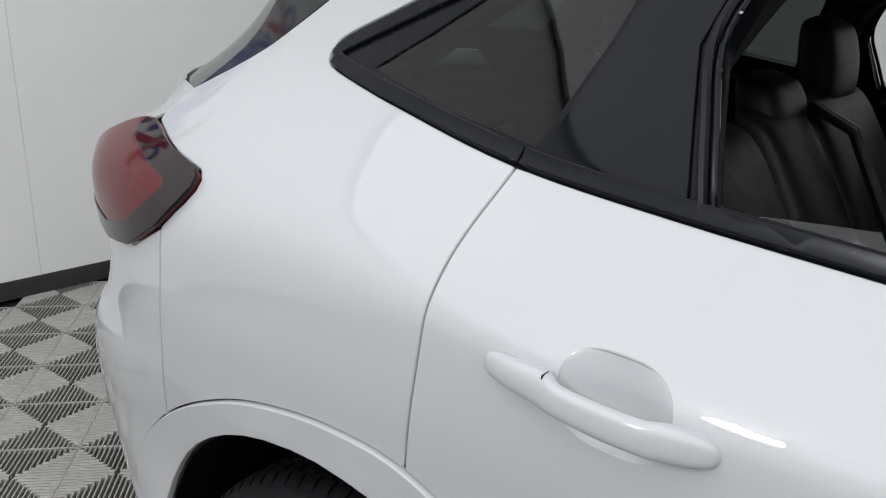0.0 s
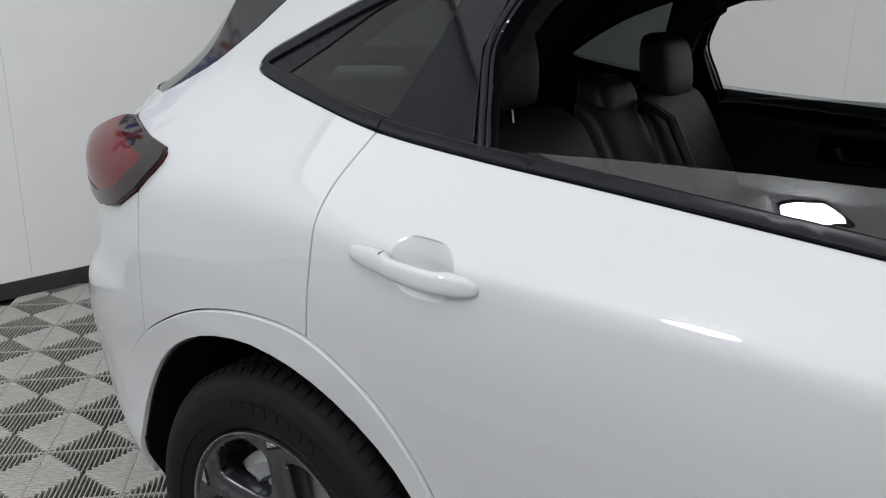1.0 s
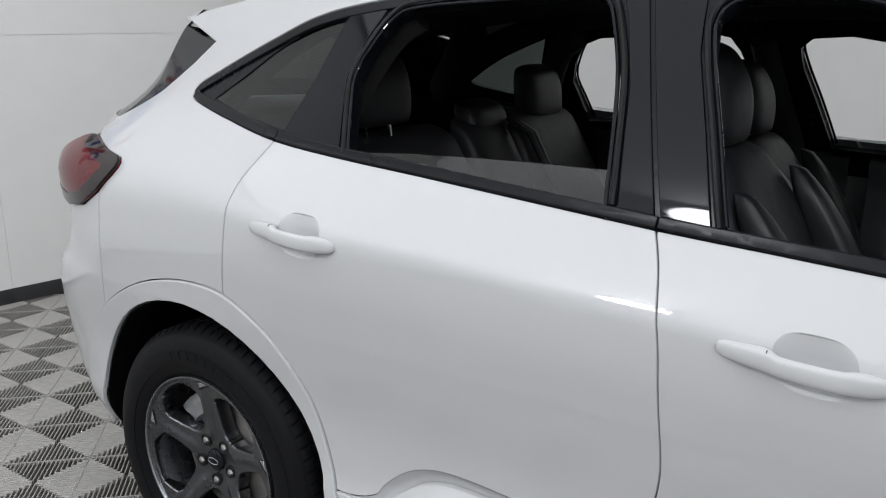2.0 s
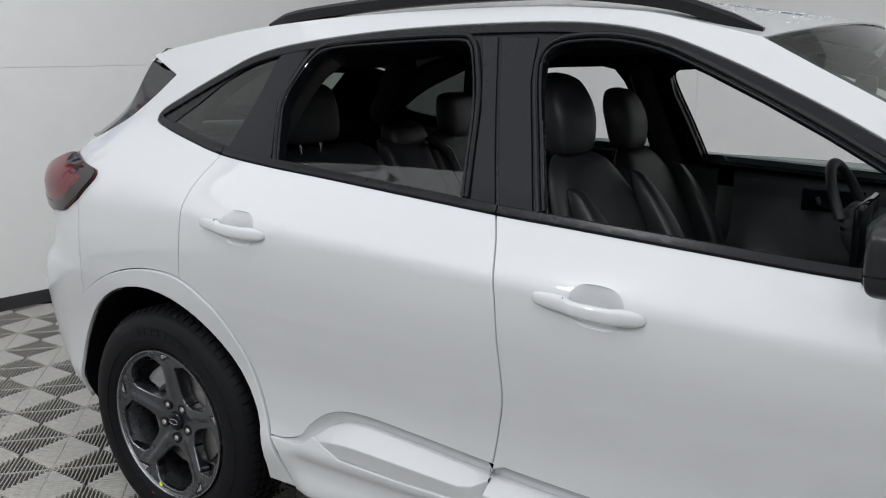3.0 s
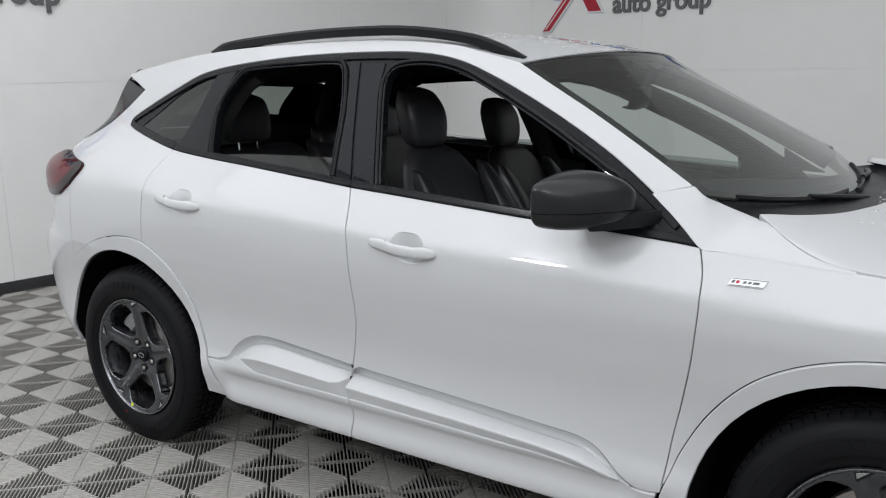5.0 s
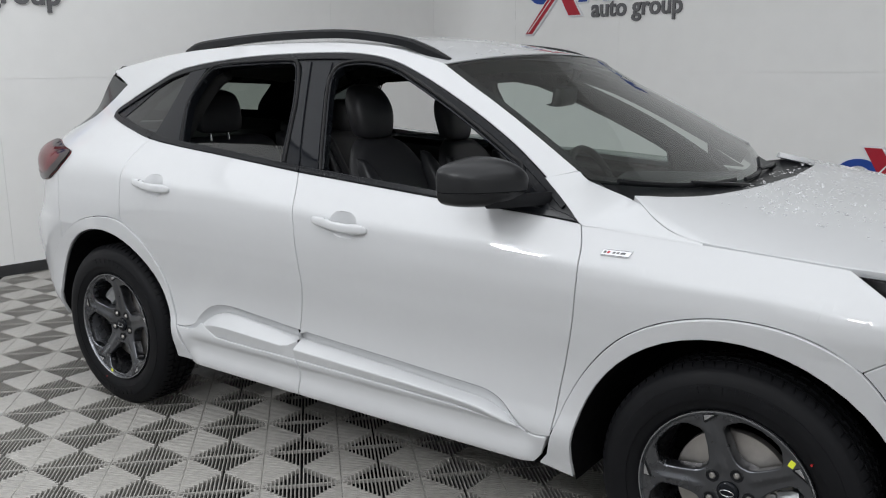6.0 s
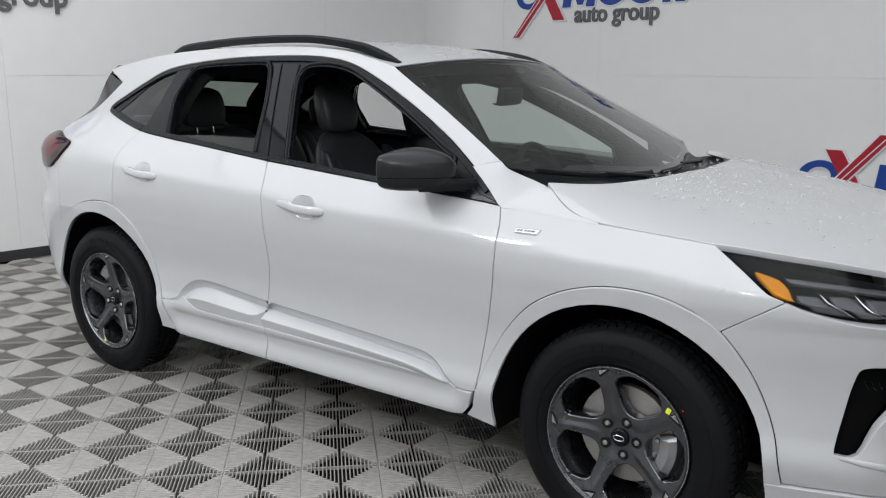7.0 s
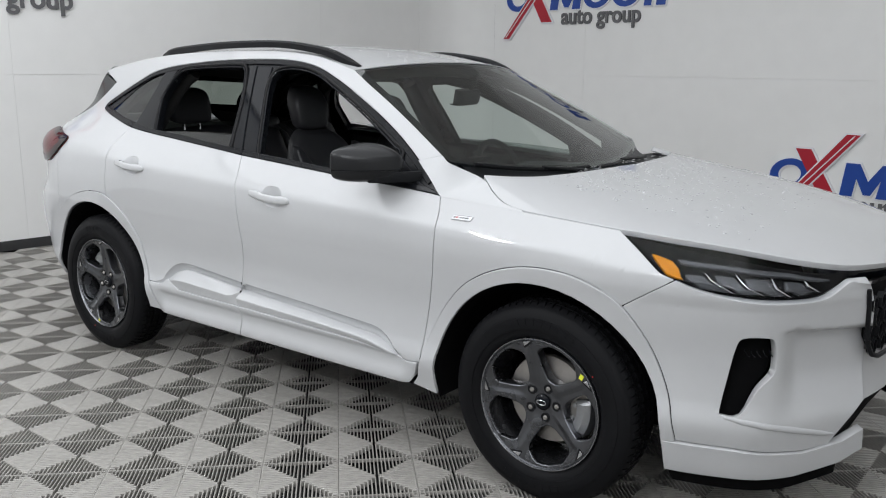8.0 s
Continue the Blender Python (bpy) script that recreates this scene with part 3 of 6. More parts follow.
    # rear bumper
    loop = pts((-1.69, 1.038), (-1.69, 0.95), (-1.705, 0.80), (-1.72, 0.722)) + [p for p in reversed(catmull(ARCH_R_OUT, 6)) if p.x < -1.72] + pts((-1.95, 0.318), (-2.05, 0.33), (-2.2, 0.36), (-2.38, 0.40), (-2.38, 0.75), (-2.25, 0.85), (-2.22, 0.96), (-2.10, 0.985), (-2.032, 1.0), (-1.87, 0.979), (-1.77, 0.995))
    panel("rear_bumper", loop, PAINT, car, s=s, grid=0.024 if s < 0 else 0.06)
    panel("tail_lamp", catmull(TAIL, 5, True), TAIL_RED, car, s=s, grid=0.012, off=0.010)
    # the doors turn in above their skirts; sill panels lie below
    fine = 0.012 if s < 0 else 0.05
    for curve in (skirt_rear, skirt_front):
        strip_rows = []
        edges = [lifted(curve, d) for d in (0.033, 0.029, 0.020, 0.010, 0.001, -0.016)]
        for pts_across in zip(*edges):
            e = skirt_ends(pts_across[0].x)
            strip_rows.append([on_side(q.x, q.y, s, d * e - 0.0004)[0] for q, d in zip(pts_across, (-0.0005, -0.004, -0.015, -0.0215, -0.023, -0.026))])
        sheet("door_return", strip_rows, PAINT, car, 0.0)
    for run, x0, x1 in ((skirt_rear, -0.735, -0.190), (skirt_front, -0.196, 0.745)):
        skirt_rows = []
        for p in [q for q in run if x0 <= q.x <= x1]:
            low = ease(p.x, (-0.75, -0.63, -0.45, 0.2, 0.5, 0.66, 0.75), (0.458, 0.453, 0.448, 0.444, 0.438, 0.424, 0.417)) + 0.001
            top = max(p.y - 0.001, low + 0.002)
            e = soft(-0.745, -0.63, p.x) * (1 - soft(0.64, 0.745, p.x))
            cut = min(1.0, max(0.0, (-0.196 - p.x) / 0.045)) if x0 < -0.5 else 1.0
            crease = low + (top - low) * (0.47 + 0.45 * (1 - cut))
            bulge = 0.006 + (0.020 * cut + 0.001) * e
            skirt_rows.append([on_side(p.x, z, s, d)[0] for z, d in ((top + 0.001, -0.022), (top, -0.013 * e), (top - 0.002, -0.010 * e), (crease + 0.004, bulge - 0.0022), (crease + 0.0015, bulge - 0.0004), (crease - 0.0015, bulge - 0.0003), (crease - 0.005, bulge - 0.0018), (low + 0.003, 0.010), (low, 0.0085), (low, -0.02))])
        sheet("door_skirt", skirt_rows, PAINT, car, 0.0)
    loop = [p for p in skirt_rear if p.x < -0.715] + pts((-0.63, SILL_LINE + 0.005), (-0.45, SILL_LINE), (-0.190, SILL_LINE), (-0.183, 0.40), (-0.181, 0.37), (-0.188, SKIRT_Z), (-0.80, SKIRT_Z), (-0.85, 0.42))
    panel("sill_panel", loop, PAINT, car, place=on_sill, s=s, off=0.006, grid=fine, lip=0.04, bend=0.0025, gap=0.0008)
    loop = pts((-0.188, SILL_LINE), (0.2, 0.443), (0.50, 0.437), (0.66, 0.423), (0.745, 0.417)) + [p for p in skirt_front if 0.76 < p.x < 0.835] + pts((0.835, 0.40), (0.815, 0.345), (0.79, SKIRT_Z), (-0.186, SKIRT_Z), (-0.179, 0.37), (-0.181, 0.40))
    panel("sill_panel", loop, PAINT, car, place=on_sill, s=s, off=0.006, grid=fine, lip=0.04, bend=0.0025, gap=0.0008)


# ---------------------------------------------------------------- windows
def loop_of(*p):
    return [Vector(q) for q in p]


Q_GLASS = loop_of((-1.46, 1.272), (-1.371, 1.322), (-1.279, 1.378), (-1.155, 1.444), (-1.035, 1.482), (-1.09, 1.335), (-1.148, 1.218), (-1.30, 1.240))
R_WIN = loop_of((-0.928, 1.195), (-0.945, 1.26), (-0.962, 1.336), (-0.94, 1.40), (-0.895, 1.465), (-0.83, 1.488), (-0.62, 1.499), (-0.44, 1.503), (-0.395, 1.492), (-0.368, 1.45), (-0.33, 1.34), (-0.301, 1.150), (-0.64, 1.176))
F_WIN = loop_of((-0.100, 1.137), (-0.14, 1.27), (-0.182, 1.40), (-0.188, 1.46), (-0.15, 1.490), (-0.04, 1.496), (0.075, 1.476), (0.179, 1.436), (0.304, 1.380), (0.43, 1.319), (0.53, 1.266), (0.62, 1.216), (0.672, 1.182), (0.67, 1.090), (0.459, 1.101), (0.221, 1.117))


def strip(curve, w, below=True, step=6, taper=0):
    """A narrow band along a curve of the flank, to one side of it."""
    c = catmull(curve, step) if step else clean(curve, 0.01)
    sign = -1 if below else 1
    other = []
    for i, p in enumerate(c):
        d = (c[min(i + 1, len(c) - 1)] - c[max(i - 1, 0)]).normalized()
        n = Vector((-d.y, d.x))
        if n.y * sign < 0:
            n = -n
        other.append(p + n * w * (min(1.0, 0.12 + i / taper) if taper else 1.0))
    return c + list(reversed(other))


def on_far(x, z, s=1, off=0.0):
    """The far flank's windows sit further back and lower than the near ones."""
    p, n = on_side(x - 0.17, z, s, off)
    return p + Vector((0, 0, -0.035)), n


for s in (-1, 1):
    glazed = on_side if s < 0 else on_far
    surround = panel("window_surround", inset(clean(catmull(DLO_TOP, 6) + catmull(DLO_BOT, 6)[1:-1]), 0.0 if s < 0 else -0.06), TRIM, car, place=glazed, s=s, grid=0.05, off=-0.006 if s < 0 else -0.014, gap=0.0, lip=0.03,
                     holes=[Q_GLASS, R_WIN, F_WIN])
    panel("quarter_glass", inset(clean(Q_GLASS), -0.006), PRIVACY, car, place=glazed, s=s, off=-0.009, gap=0, lip=0, grid=0.06, label="dark tinted quarter window")
    # gloss pillar covers
    panel("pillar_cover", loop_of((-1.141, 1.208), (-1.083, 1.332), (-1.028, 1.476), (-0.916, 1.482), (-0.958, 1.408), (-0.981, 1.336), (-0.964, 1.26), (-0.947, 1.186)), GLOSS_BLACK, car, place=glazed, s=s, off=-0.001, lip=0.008)
    panel("pillar_cover", loop_of((-0.330, 1.506), (-0.320, 1.505), (-0.214, 1.140), (-0.284, 1.145), (-0.313, 1.34), (-0.350, 1.46), (-0.372, 1.506)), GLOSS_BLACK, car, place=glazed, s=s, off=-0.001, lip=0.008)
    panel("pillar_cover", loop_of((-0.313, 1.504), (-0.212, 1.502), (-0.207, 1.45), (-0.200, 1.40), (-0.158, 1.27), (-0.118, 1.133), (-0.207, 1.139)), GLOSS_BLACK, car, place=glazed, s=s, off=-0.001, lip=0.008)
    # mouldings along the roof and the belt
    if s < 0:
        panel("roof_moulding", strip(DLO_TOP[:-1], 0.024), TRIM, car, place=glazed, s=s, off=0.001, lip=0.012, gap=0.0015, grid=0.06)
    for name, line in () if s > 0 else (("belt_moulding", bot_front), ("belt_moulding", bot_rear), ("quarter_moulding", bot_quarter[:-4])):
        panel(name, strip(line, 0.021, below=False, step=0, taper=7 if line is bot_front else 0), TRIM, car, place=glazed, s=s, off=0.004, lip=0.014, gap=0.0008, grid=0.06)
    # rubber channel seals round the openings
    for hole, cut in ((R_WIN, 0), (F_WIN, 0)):
        ring = catmull((loop_of((-0.923, 1.180)) + hole[:-1] + loop_of((-0.299, 1.138))) if hole is R_WIN else (loop_of((-0.096, 1.124)) + hole[:-2]), 4)
        for d, r, mat in ((0.008, 0.0065, SEAL), (-0.004, 0.004, GLOSS_BLACK)):
            bm = bmesh.new()
            around = [glazed(p.x, p.y, s, -0.002)[0] for p in inset(clean(ring), -d)]
            tube(bm, around[1:-1], r, 8)
            part("window_seal", bm, mat, surround)
    # rear side glass wound part of the way down; the front one fully down but for the far side
    top = catmull(loop_of((-0.935, 1.180), (-0.90, 1.193), (-0.80, 1.201), (-0.693, 1.206), (-0.5, 1.211), (-0.30, 1.212)), 5)
    panel("door_glass", top + loop_of((-0.285, 1.10), (-0.64, 1.11), (-0.93, 1.13)), SIDE_GLASS, car, place=glazed, s=s, off=-0.030, gap=0, lip=0.0035, bend=0.0005, grid=0.05, label="lowered greenish window pane")
    if s > 0:
        top = catmull(loop_of((-0.12, 1.165), (0.1, 1.17), (0.4, 1.165), (0.69, 1.15)), 5)
        panel("door_glass", top + loop_of((0.69, 1.05), (0.3, 1.06), (-0.10, 1.08)), SIDE_GLASS, car, place=glazed, s=s, off=-0.030, gap=0, lip=0.0035, bend=0.0005, grid=0.05, label="lowered greenish window pane")
    # mirror sail
    panel("mirror_sail", loop_of((0.672, 1.078), (0.676, 1.175), (0.73, 1.137), (0.80, 1.090), (0.835, 1.072)), TRIM, car, s=s, off=0.002, lip=0.01)

# ---------------------------------------------------------------- roof, screens, tailgate
def edge_at(curve, s, off=-0.004):
    return [on_side(p.x, p.y, s, off)[0] for p in curve]


def between(right, left, bulge, cols=14):
    """Rows of points from the right edge to the left one, bulged by bulge(v, u) at the way v along the edge and u across."""
    rows = []
    for i, (a, b) in enumerate(zip(right, left)):
        v = i / (len(right) - 1)
        rows.append([a.lerp(b, k / cols) + Vector(bulge(v, 2 * k / cols - 1)) for k in range(cols + 1)])
    return rows


roof_line = catmull(ROOF_EDGE, 5)
rows = between(edge_at(roof_line, -1), edge_at(roof_line, 1), lambda v, u: (0.12 * (1 - u * u) * max(0, 1 - 4 * v) - 0.07 * (1 - u * u) * max(0, 4 * v - 3), 0, 0.050 * (1 - abs(u) ** 2.2)))
roof_sheet = sheet("roof", rows, PAINT, car)
rows = between(edge_at(roof_line, -1, -0.05), edge_at(roof_line, 1, -0.05), lambda v, u: (0.10 * (1 - u * u) * max(0, 1 - 4 * v), 0, 0.030 * (1 - abs(u) ** 2.2) - 0.02))
sheet("headliner", rows, HEADLINER, car, label="black cloth headliner")

pillar = catmull(PILLAR_OUT, 5)
right = [Vector((0.885, -0.784, 1.164))] + edge_at(pillar, -1, -0.008)[1:]
left = [Vector((0.885, 0.784, 1.129))] + edge_at(pillar, 1, -0.008)[1:]
rows = between(right, left, lambda v, u: ((0.20 - 0.08 * v) * (1 - u * u), 0, (-0.055 + 0.10 * v) * (1 - abs(u) ** 2.5)), 18)
screen = sheet("windscreen", rows, CLEAR, car, 0.0, "clear laminated windscreen with a dark edge")
for k0, k1 in ((0, 1), (17, 18)):
    band = [[r[k0] + Vector((-0.004, 0, -0.005)), r[k1] * 0.55 + r[k0] * 0.45 + Vector((-0.004, 0, -0.005))] if k0 == 0 else [r[k0] * 0.55 + r[k1] * 0.45 + Vector((-0.004, 0, -0.005)), r[k1] + Vector((-0.004, 0, -0.005))] for r in rows]
    sheet("black_border", band, GLOSS_BLACK, screen, 0.0)
band = [[p + Vector((-0.004, 0, -0.006)) for p in rows[-1]], [p.lerp(q, 0.45) + Vector((-0.004, 0, -0.006)) for p, q in zip(rows[-1], rows[-2])]]
sheet("black_border", band, GLOSS_BLACK, screen, 0.0)
band = [[p + Vector((-0.004, 0, -0.006)) for p in rows[0]], [p.lerp(q, 0.55) + Vector((-0.004, 0, -0.006)) for p, q in zip(rows[0], rows[1])]]
sheet("black_border", band, GLOSS_BLACK, screen, 0.0)

FIN_REAR = pts((-1.684, 1.452), (-1.732, 1.39), (-1.795, 1.31), (-1.868, 1.203))
for s in (-1, 1):
    loop = HATCH_EDGE[2:6] + list(reversed(catmull(FIN_REAR, 5)))[1:] + pts((-1.605, 1.427))
    panel("spoiler_fin", loop, REAR_GLASS, car, s=s, off=-0.002, gap=0.0008, lip=0.01, grid=0.04, bend=0.001, label="gloss black fin beside the rear window")
hatch = catmull(FIN_REAR, 5)
rows = between(edge_at(hatch, -1, -0.004), edge_at(hatch, 1, -0.004), lambda v, u: (-(0.06 + 0.05 * v) * (1 - abs(u) ** 7) - (0.10 + 0.16 * v) * (1 - u * u), 0, 0.012 * (1 - u * u)), 32)
rear_glass = sheet("rear_window", rows, PRIVACY_REAR, car, 0.0, "dark tinted rear window")
sheet("black_border", [[p + Vector((0.006, 0, 0.0)) for p in r] for r in rows[:4]], GLOSS_BLACK, rear_glass, 0.0)
sheet("black_border", [[p + Vector((0.006, 0, 0.0)) for p in r] for r in rows[-4:]], GLOSS_BLACK, rear_glass, 0.0)
for cols in (slice(0, 3), slice(-3, None)):
    sheet("black_border", [[p + Vector((0.007, 0, 0.0)) for p in r[cols]] for r in rows], GLOSS_BLACK, rear_glass, 0.0)
sheet("hatch_header", [rows[0], [p + Vector((0.07, 0, 0.04)) for p in rows[0]]], HEADLINER, car, 0.004)
bm = bmesh.new()
rings = []
fore, aft = on_side(-1.60, 1.488, -1, -0.002)[0], on_side(-1.685, 1.470, -1, -0.003)[0]
for k in range(25):
    u = 2 * k / 24 - 1
    crown = 0.050 * (1 - abs(u) ** 2.2)
    dz = -0.0175 * (1 + u)
    back = -1.686 - 0.17 * (1 - abs(u) ** 6)
    yf, ya = u * abs(fore.y), u * abs(aft.y)
    rings.append([Vector((-1.57, yf, fore.z + 0.004 + crown + dz)), Vector((-1.60, yf, fore.z + crown + dz + 0.001)), Vector((-1.65, (yf + ya) / 2, (fore.z + aft.z) / 2 + 0.002 + crown + dz)), Vector((back, ya, aft.z - 0.004 + crown + dz)), Vector((back + 0.008, ya, aft.z - 0.020 + crown + dz)), Vector((-1.62, (yf + ya) / 2, aft.z - 0.030 + crown + dz))])
loft(bm, rings)
bmesh.ops.recalc_face_normals(bm, faces=bm.faces)
part("roof_spoiler", bm, PAINT, car, smooth=35)
# tailgate and rear centre, between the two flanks
tail_line = loop_of((-1.875, 1.205), (-1.885, 1.168), (-1.96, 1.135), (-2.06, 1.085), (-2.10, 1.0), (-2.22, 0.96), (-2.25, 0.85), (-2.36, 0.75), (-2.37, 0.42))
rows = between(edge_at(tail_line, -1, -0.006), edge_at(tail_line, 1, -0.006), lambda v, u: (-0.34 * (1 - abs(u) ** 4) * (1 - v) ** 1.2 - 0.02 * (1 - u * u), 0, 0), 24)
sheet("tailgate", rows, PAINT, car)
rows = between(edge_at(tail_line[:6], -1, -0.05), edge_at(tail_line[:6], 1, -0.05), lambda v, u: (-0.26 * (1 - abs(u) ** 4) * (1 - v) ** 1.2 + 0.05, 0, -0.01), 16)
sheet("tailgate_trim", rows, HEADLINER, car)

# ---------------------------------------------------------------- bonnet, cowl and front
HOOD_SIDE = loop_of((1.0, -0.735), (1.04, -0.765), (1.09, -0.800), (1.16, -0.834), (1.24, -0.849), (1.40, -0.839), (1.50, -0.828), (1.593, -0.817))
HOOD_FRONT = loop_of((1.593, -0.817), (1.72, -0.784), (1.83, -0.745), (2.0, -0.665), (2.135, -0.575), (2.235, -0.45), (2.30, -0.22), (2.315, 0))
HOOD_REAR = loop_of((1.0, -0.735), (1.10, -0.66), (1.18, -0.55), (1.235, -0.35), (1.26, 0))
half = catmull(HOOD_REAR, 5)[::-1] + catmull(HOOD_SIDE, 5)[1:] + catmull(HOOD_FRONT, 5)[1:]
outline = half + [Vector((p.x, -p.y)) for p in reversed(half)][1:-1]
bonnet = panel("bonnet", outline, PAINT, car, place=on_hood, grid=0.05, lip=0.02, gap=0.002)
for s in (-1, 1):
    # the wing's tip, swept up to the foot of the windscreen pillar
    low = [on_side(x, z, s)[0] for x, z in ((0.764, 1.164), (0.815, 1.128), (0.860, 1.092), (0.908, 1.051), (0.95, belt_z(0.95)), (1.0, belt_z(1.0)), (1.07, belt_z(1.07)), (1.16, belt_z(1.16)), (1.25, belt_z(1.25)))]
    d = 0 if s < 0 else -0.080
    high = [on_side(0.862, 1.186, s)[0], Vector((0.888, -s * -0.784, 1.165 + d)), Vector((0.915, -s * -0.764, 1.149 + d)), Vector((0.945, -s * -0.752, 1.132 + d)), Vector((0.99, -s * -0.740, 1.112 + d)), on_hood(1.04, -0.767, s)[0], on_hood(1.09, -0.802, s)[0], on_hood(1.16, -0.836, s)[0], on_hood(1.25, -0.851, s)[0]]
    dirs = [on_side(x, z, s)[0] - on_side(x, z - 0.02, s)[0] for x, z in ((0.764, 1.164), (0.815, 1.128), (0.860, 1.092), (0.908, 1.051), (0.95, belt_z(0.95)), (1.0, belt_z(1.0)), (1.07, belt_z(1.07)), (1.16, belt_z(1.16)), (1.25, belt_z(1.25)))]
    ends = [(q - p).normalized() * 0.8 + Vector((0, -s * 0.35, 0)) for p, q in list(zip(low, high))[:4]] + [on_hood(x, y, s)[0] - on_hood(x, y - 0.02, s)[0] for x, y in ((1.0, -0.74), (1.04, -0.767), (1.09, -0.802), (1.16, -0.836), (1.25, -0.851))]
    rows = []
    swell = [Vector((q, f)) for q, f in ((0.1, 1.0), (0.1, 0.85), (0.15, 0.6), (0.25, 0.3), (0.42, 0.05), (0.5, 0), (0.5, 0), (0.5, 0), (0.5, 0))]
    for a, b, da, db, q in zip(catmull(low, 4), catmull(high, 4), catmull(dirs, 4), catmull(ends, 4), catmull(swell, 4)):
        span = (b - a).length
        flat = (b - a) * (1 - 2 * q.x)
        da, db = da.normalized() * span * q.x + flat, db.normalized() * span * q.x + flat
        row = [a - da.normalized() * 0.005 + Vector((0, s * 0.0006, 0))]
        for k in range(11):
            t = k / 10
            flank = on_side(a.x + (b.x - a.x) * t, a.z + (b.z - a.z) * t + (0.035 if s > 0 else 0) , s, 0.001)[0]
            keep = max(0.0, min(1.0, q.y)) * (1 - t ** 4 * (1 - max(0.0, q.y)))
            free = (a * (2 * t ** 3 - 3 * t * t + 1) + da * (t ** 3 - 2 * t * t + t) + b * (3 * t * t - 2 * t ** 3) + db * (t ** 3 - t * t) + Vector((0, s * 0.0006, 0.0004)))
            row.append(free.lerp(flank, keep))
        rows.append(row)
    sheet("wing_tip", rows, PAINT, car, 0.004)
# black scuttle under the wipers
right = [on_hood(p.x, p.y, -1, -0.008)[0] for p in catmull(HOOD_REAR, 6)]
cowl = []
for i, p in enumerate(right):
    v = i / (len(right) - 1)
    g = rows[0][0]
    y = p.y
    glass_x = 0.885 + 0.20 * (1 - (y / 0.775) ** 2)
    glass_z = 1.163 - 0.055 * (1 - abs(y / 0.775) ** 2.5)
    cowl.append([Vector((p.x + 0.02, y, p.z - 0.012)), Vector(((p.x + glass_x) / 2, y, (p.z + glass_z) / 2 - 0.02)), Vector((glass_x - 0.01, y, glass_z - 0.004))])
full = cowl + [[Vector((q.x, -q.y, q.z)) for q in r] for r in reversed(cowl[:-1])]
full = [[q - Vector((0, 0, 0.0175 * (1 + q.y / 0.775) * (0.3 if k == 0 else 1.0))) for k, q in enumerate(r)] for r in full]
sheet("scuttle_panel", full, SATIN_BLACK, car, 0.003)
# wipers
for y0, y1, lift in ((-0.70, -0.06, 0.002), (-0.02, 0.56, 0.004)):
    bm = bmesh.new()
    line = []
    for k in range(15):
        y = y0 + (y1 - y0) * k / 14
        x = 0.885 + 0.20 * (1 - (y / 0.775) ** 2) - 0.005 - 0.02 * (k / 14)
        z = 1.163 - 0.055 * (1 - abs(y / 0.775) ** 2.5) - 0.0175 * (1 + y / 0.775) + 0.003 * (k / 14)
        line.append(Vector((x + 0.02, y, z + lift)))
    tube(bm, line, 0.009, 6, 0.7)
    wiper = part("wiper", bm, SATIN_BLACK, car)
    bm = bmesh.new()
    tip = line[-1] + Vector((0.05, 0.04, -0.026))
    tube(bm, [tip, (tip + line[7]) / 2 + Vector((0.012, 0, 0.006)), line[7] + Vector((0, 0, 0.008))], [0.012, 0.009, 0.007], 8)
    part("wiper_arm", bm, SATIN_BLACK, wiper)

# ---------------------------------------------------------------- roof rails
for s in (-1, 1):
    bm = bmesh.new()
    line = catmull(pts((-1.14, 1.548), (-1.06, 1.566), (-0.95, 1.579), (-0.685, 1.595), (-0.44, 1.602), (-0.2, 1.600), (-0.03, 1.584), (0.10, 1.562), (0.20, 1.528), (0.27, 1.503)), 5)
    d = 0.0 if s < 0 else -0.035
    rings = []
    n = len(line)
    for i, p in enumerate(line):
        fade = min(1.0, i / 5, (n - 1 - i) / 5)
        h = 0.006 + 0.014 * fade
        w = 0.010 + 0.010 * fade
        y = -ease(p.x, (-1.2, -0.6, 0.0, 0.3), (0.565, 0.60, 0.605, 0.60))
        rings.append([Vector((p.x, -s * (y + w * a), p.y + 0.004 + d + h * b)) for a, b in ((-1, -1), (-1, 0.2), (-0.7, 0.6), (0.5, 0.6), (1, 0.1), (1, -1))])
    loft(bm, rings)
    bmesh.ops.recalc_face_normals(bm, faces=bm.faces)
    part("roof_rail", bm, SATIN_BLACK, car, "satin black roof rail", smooth=30)

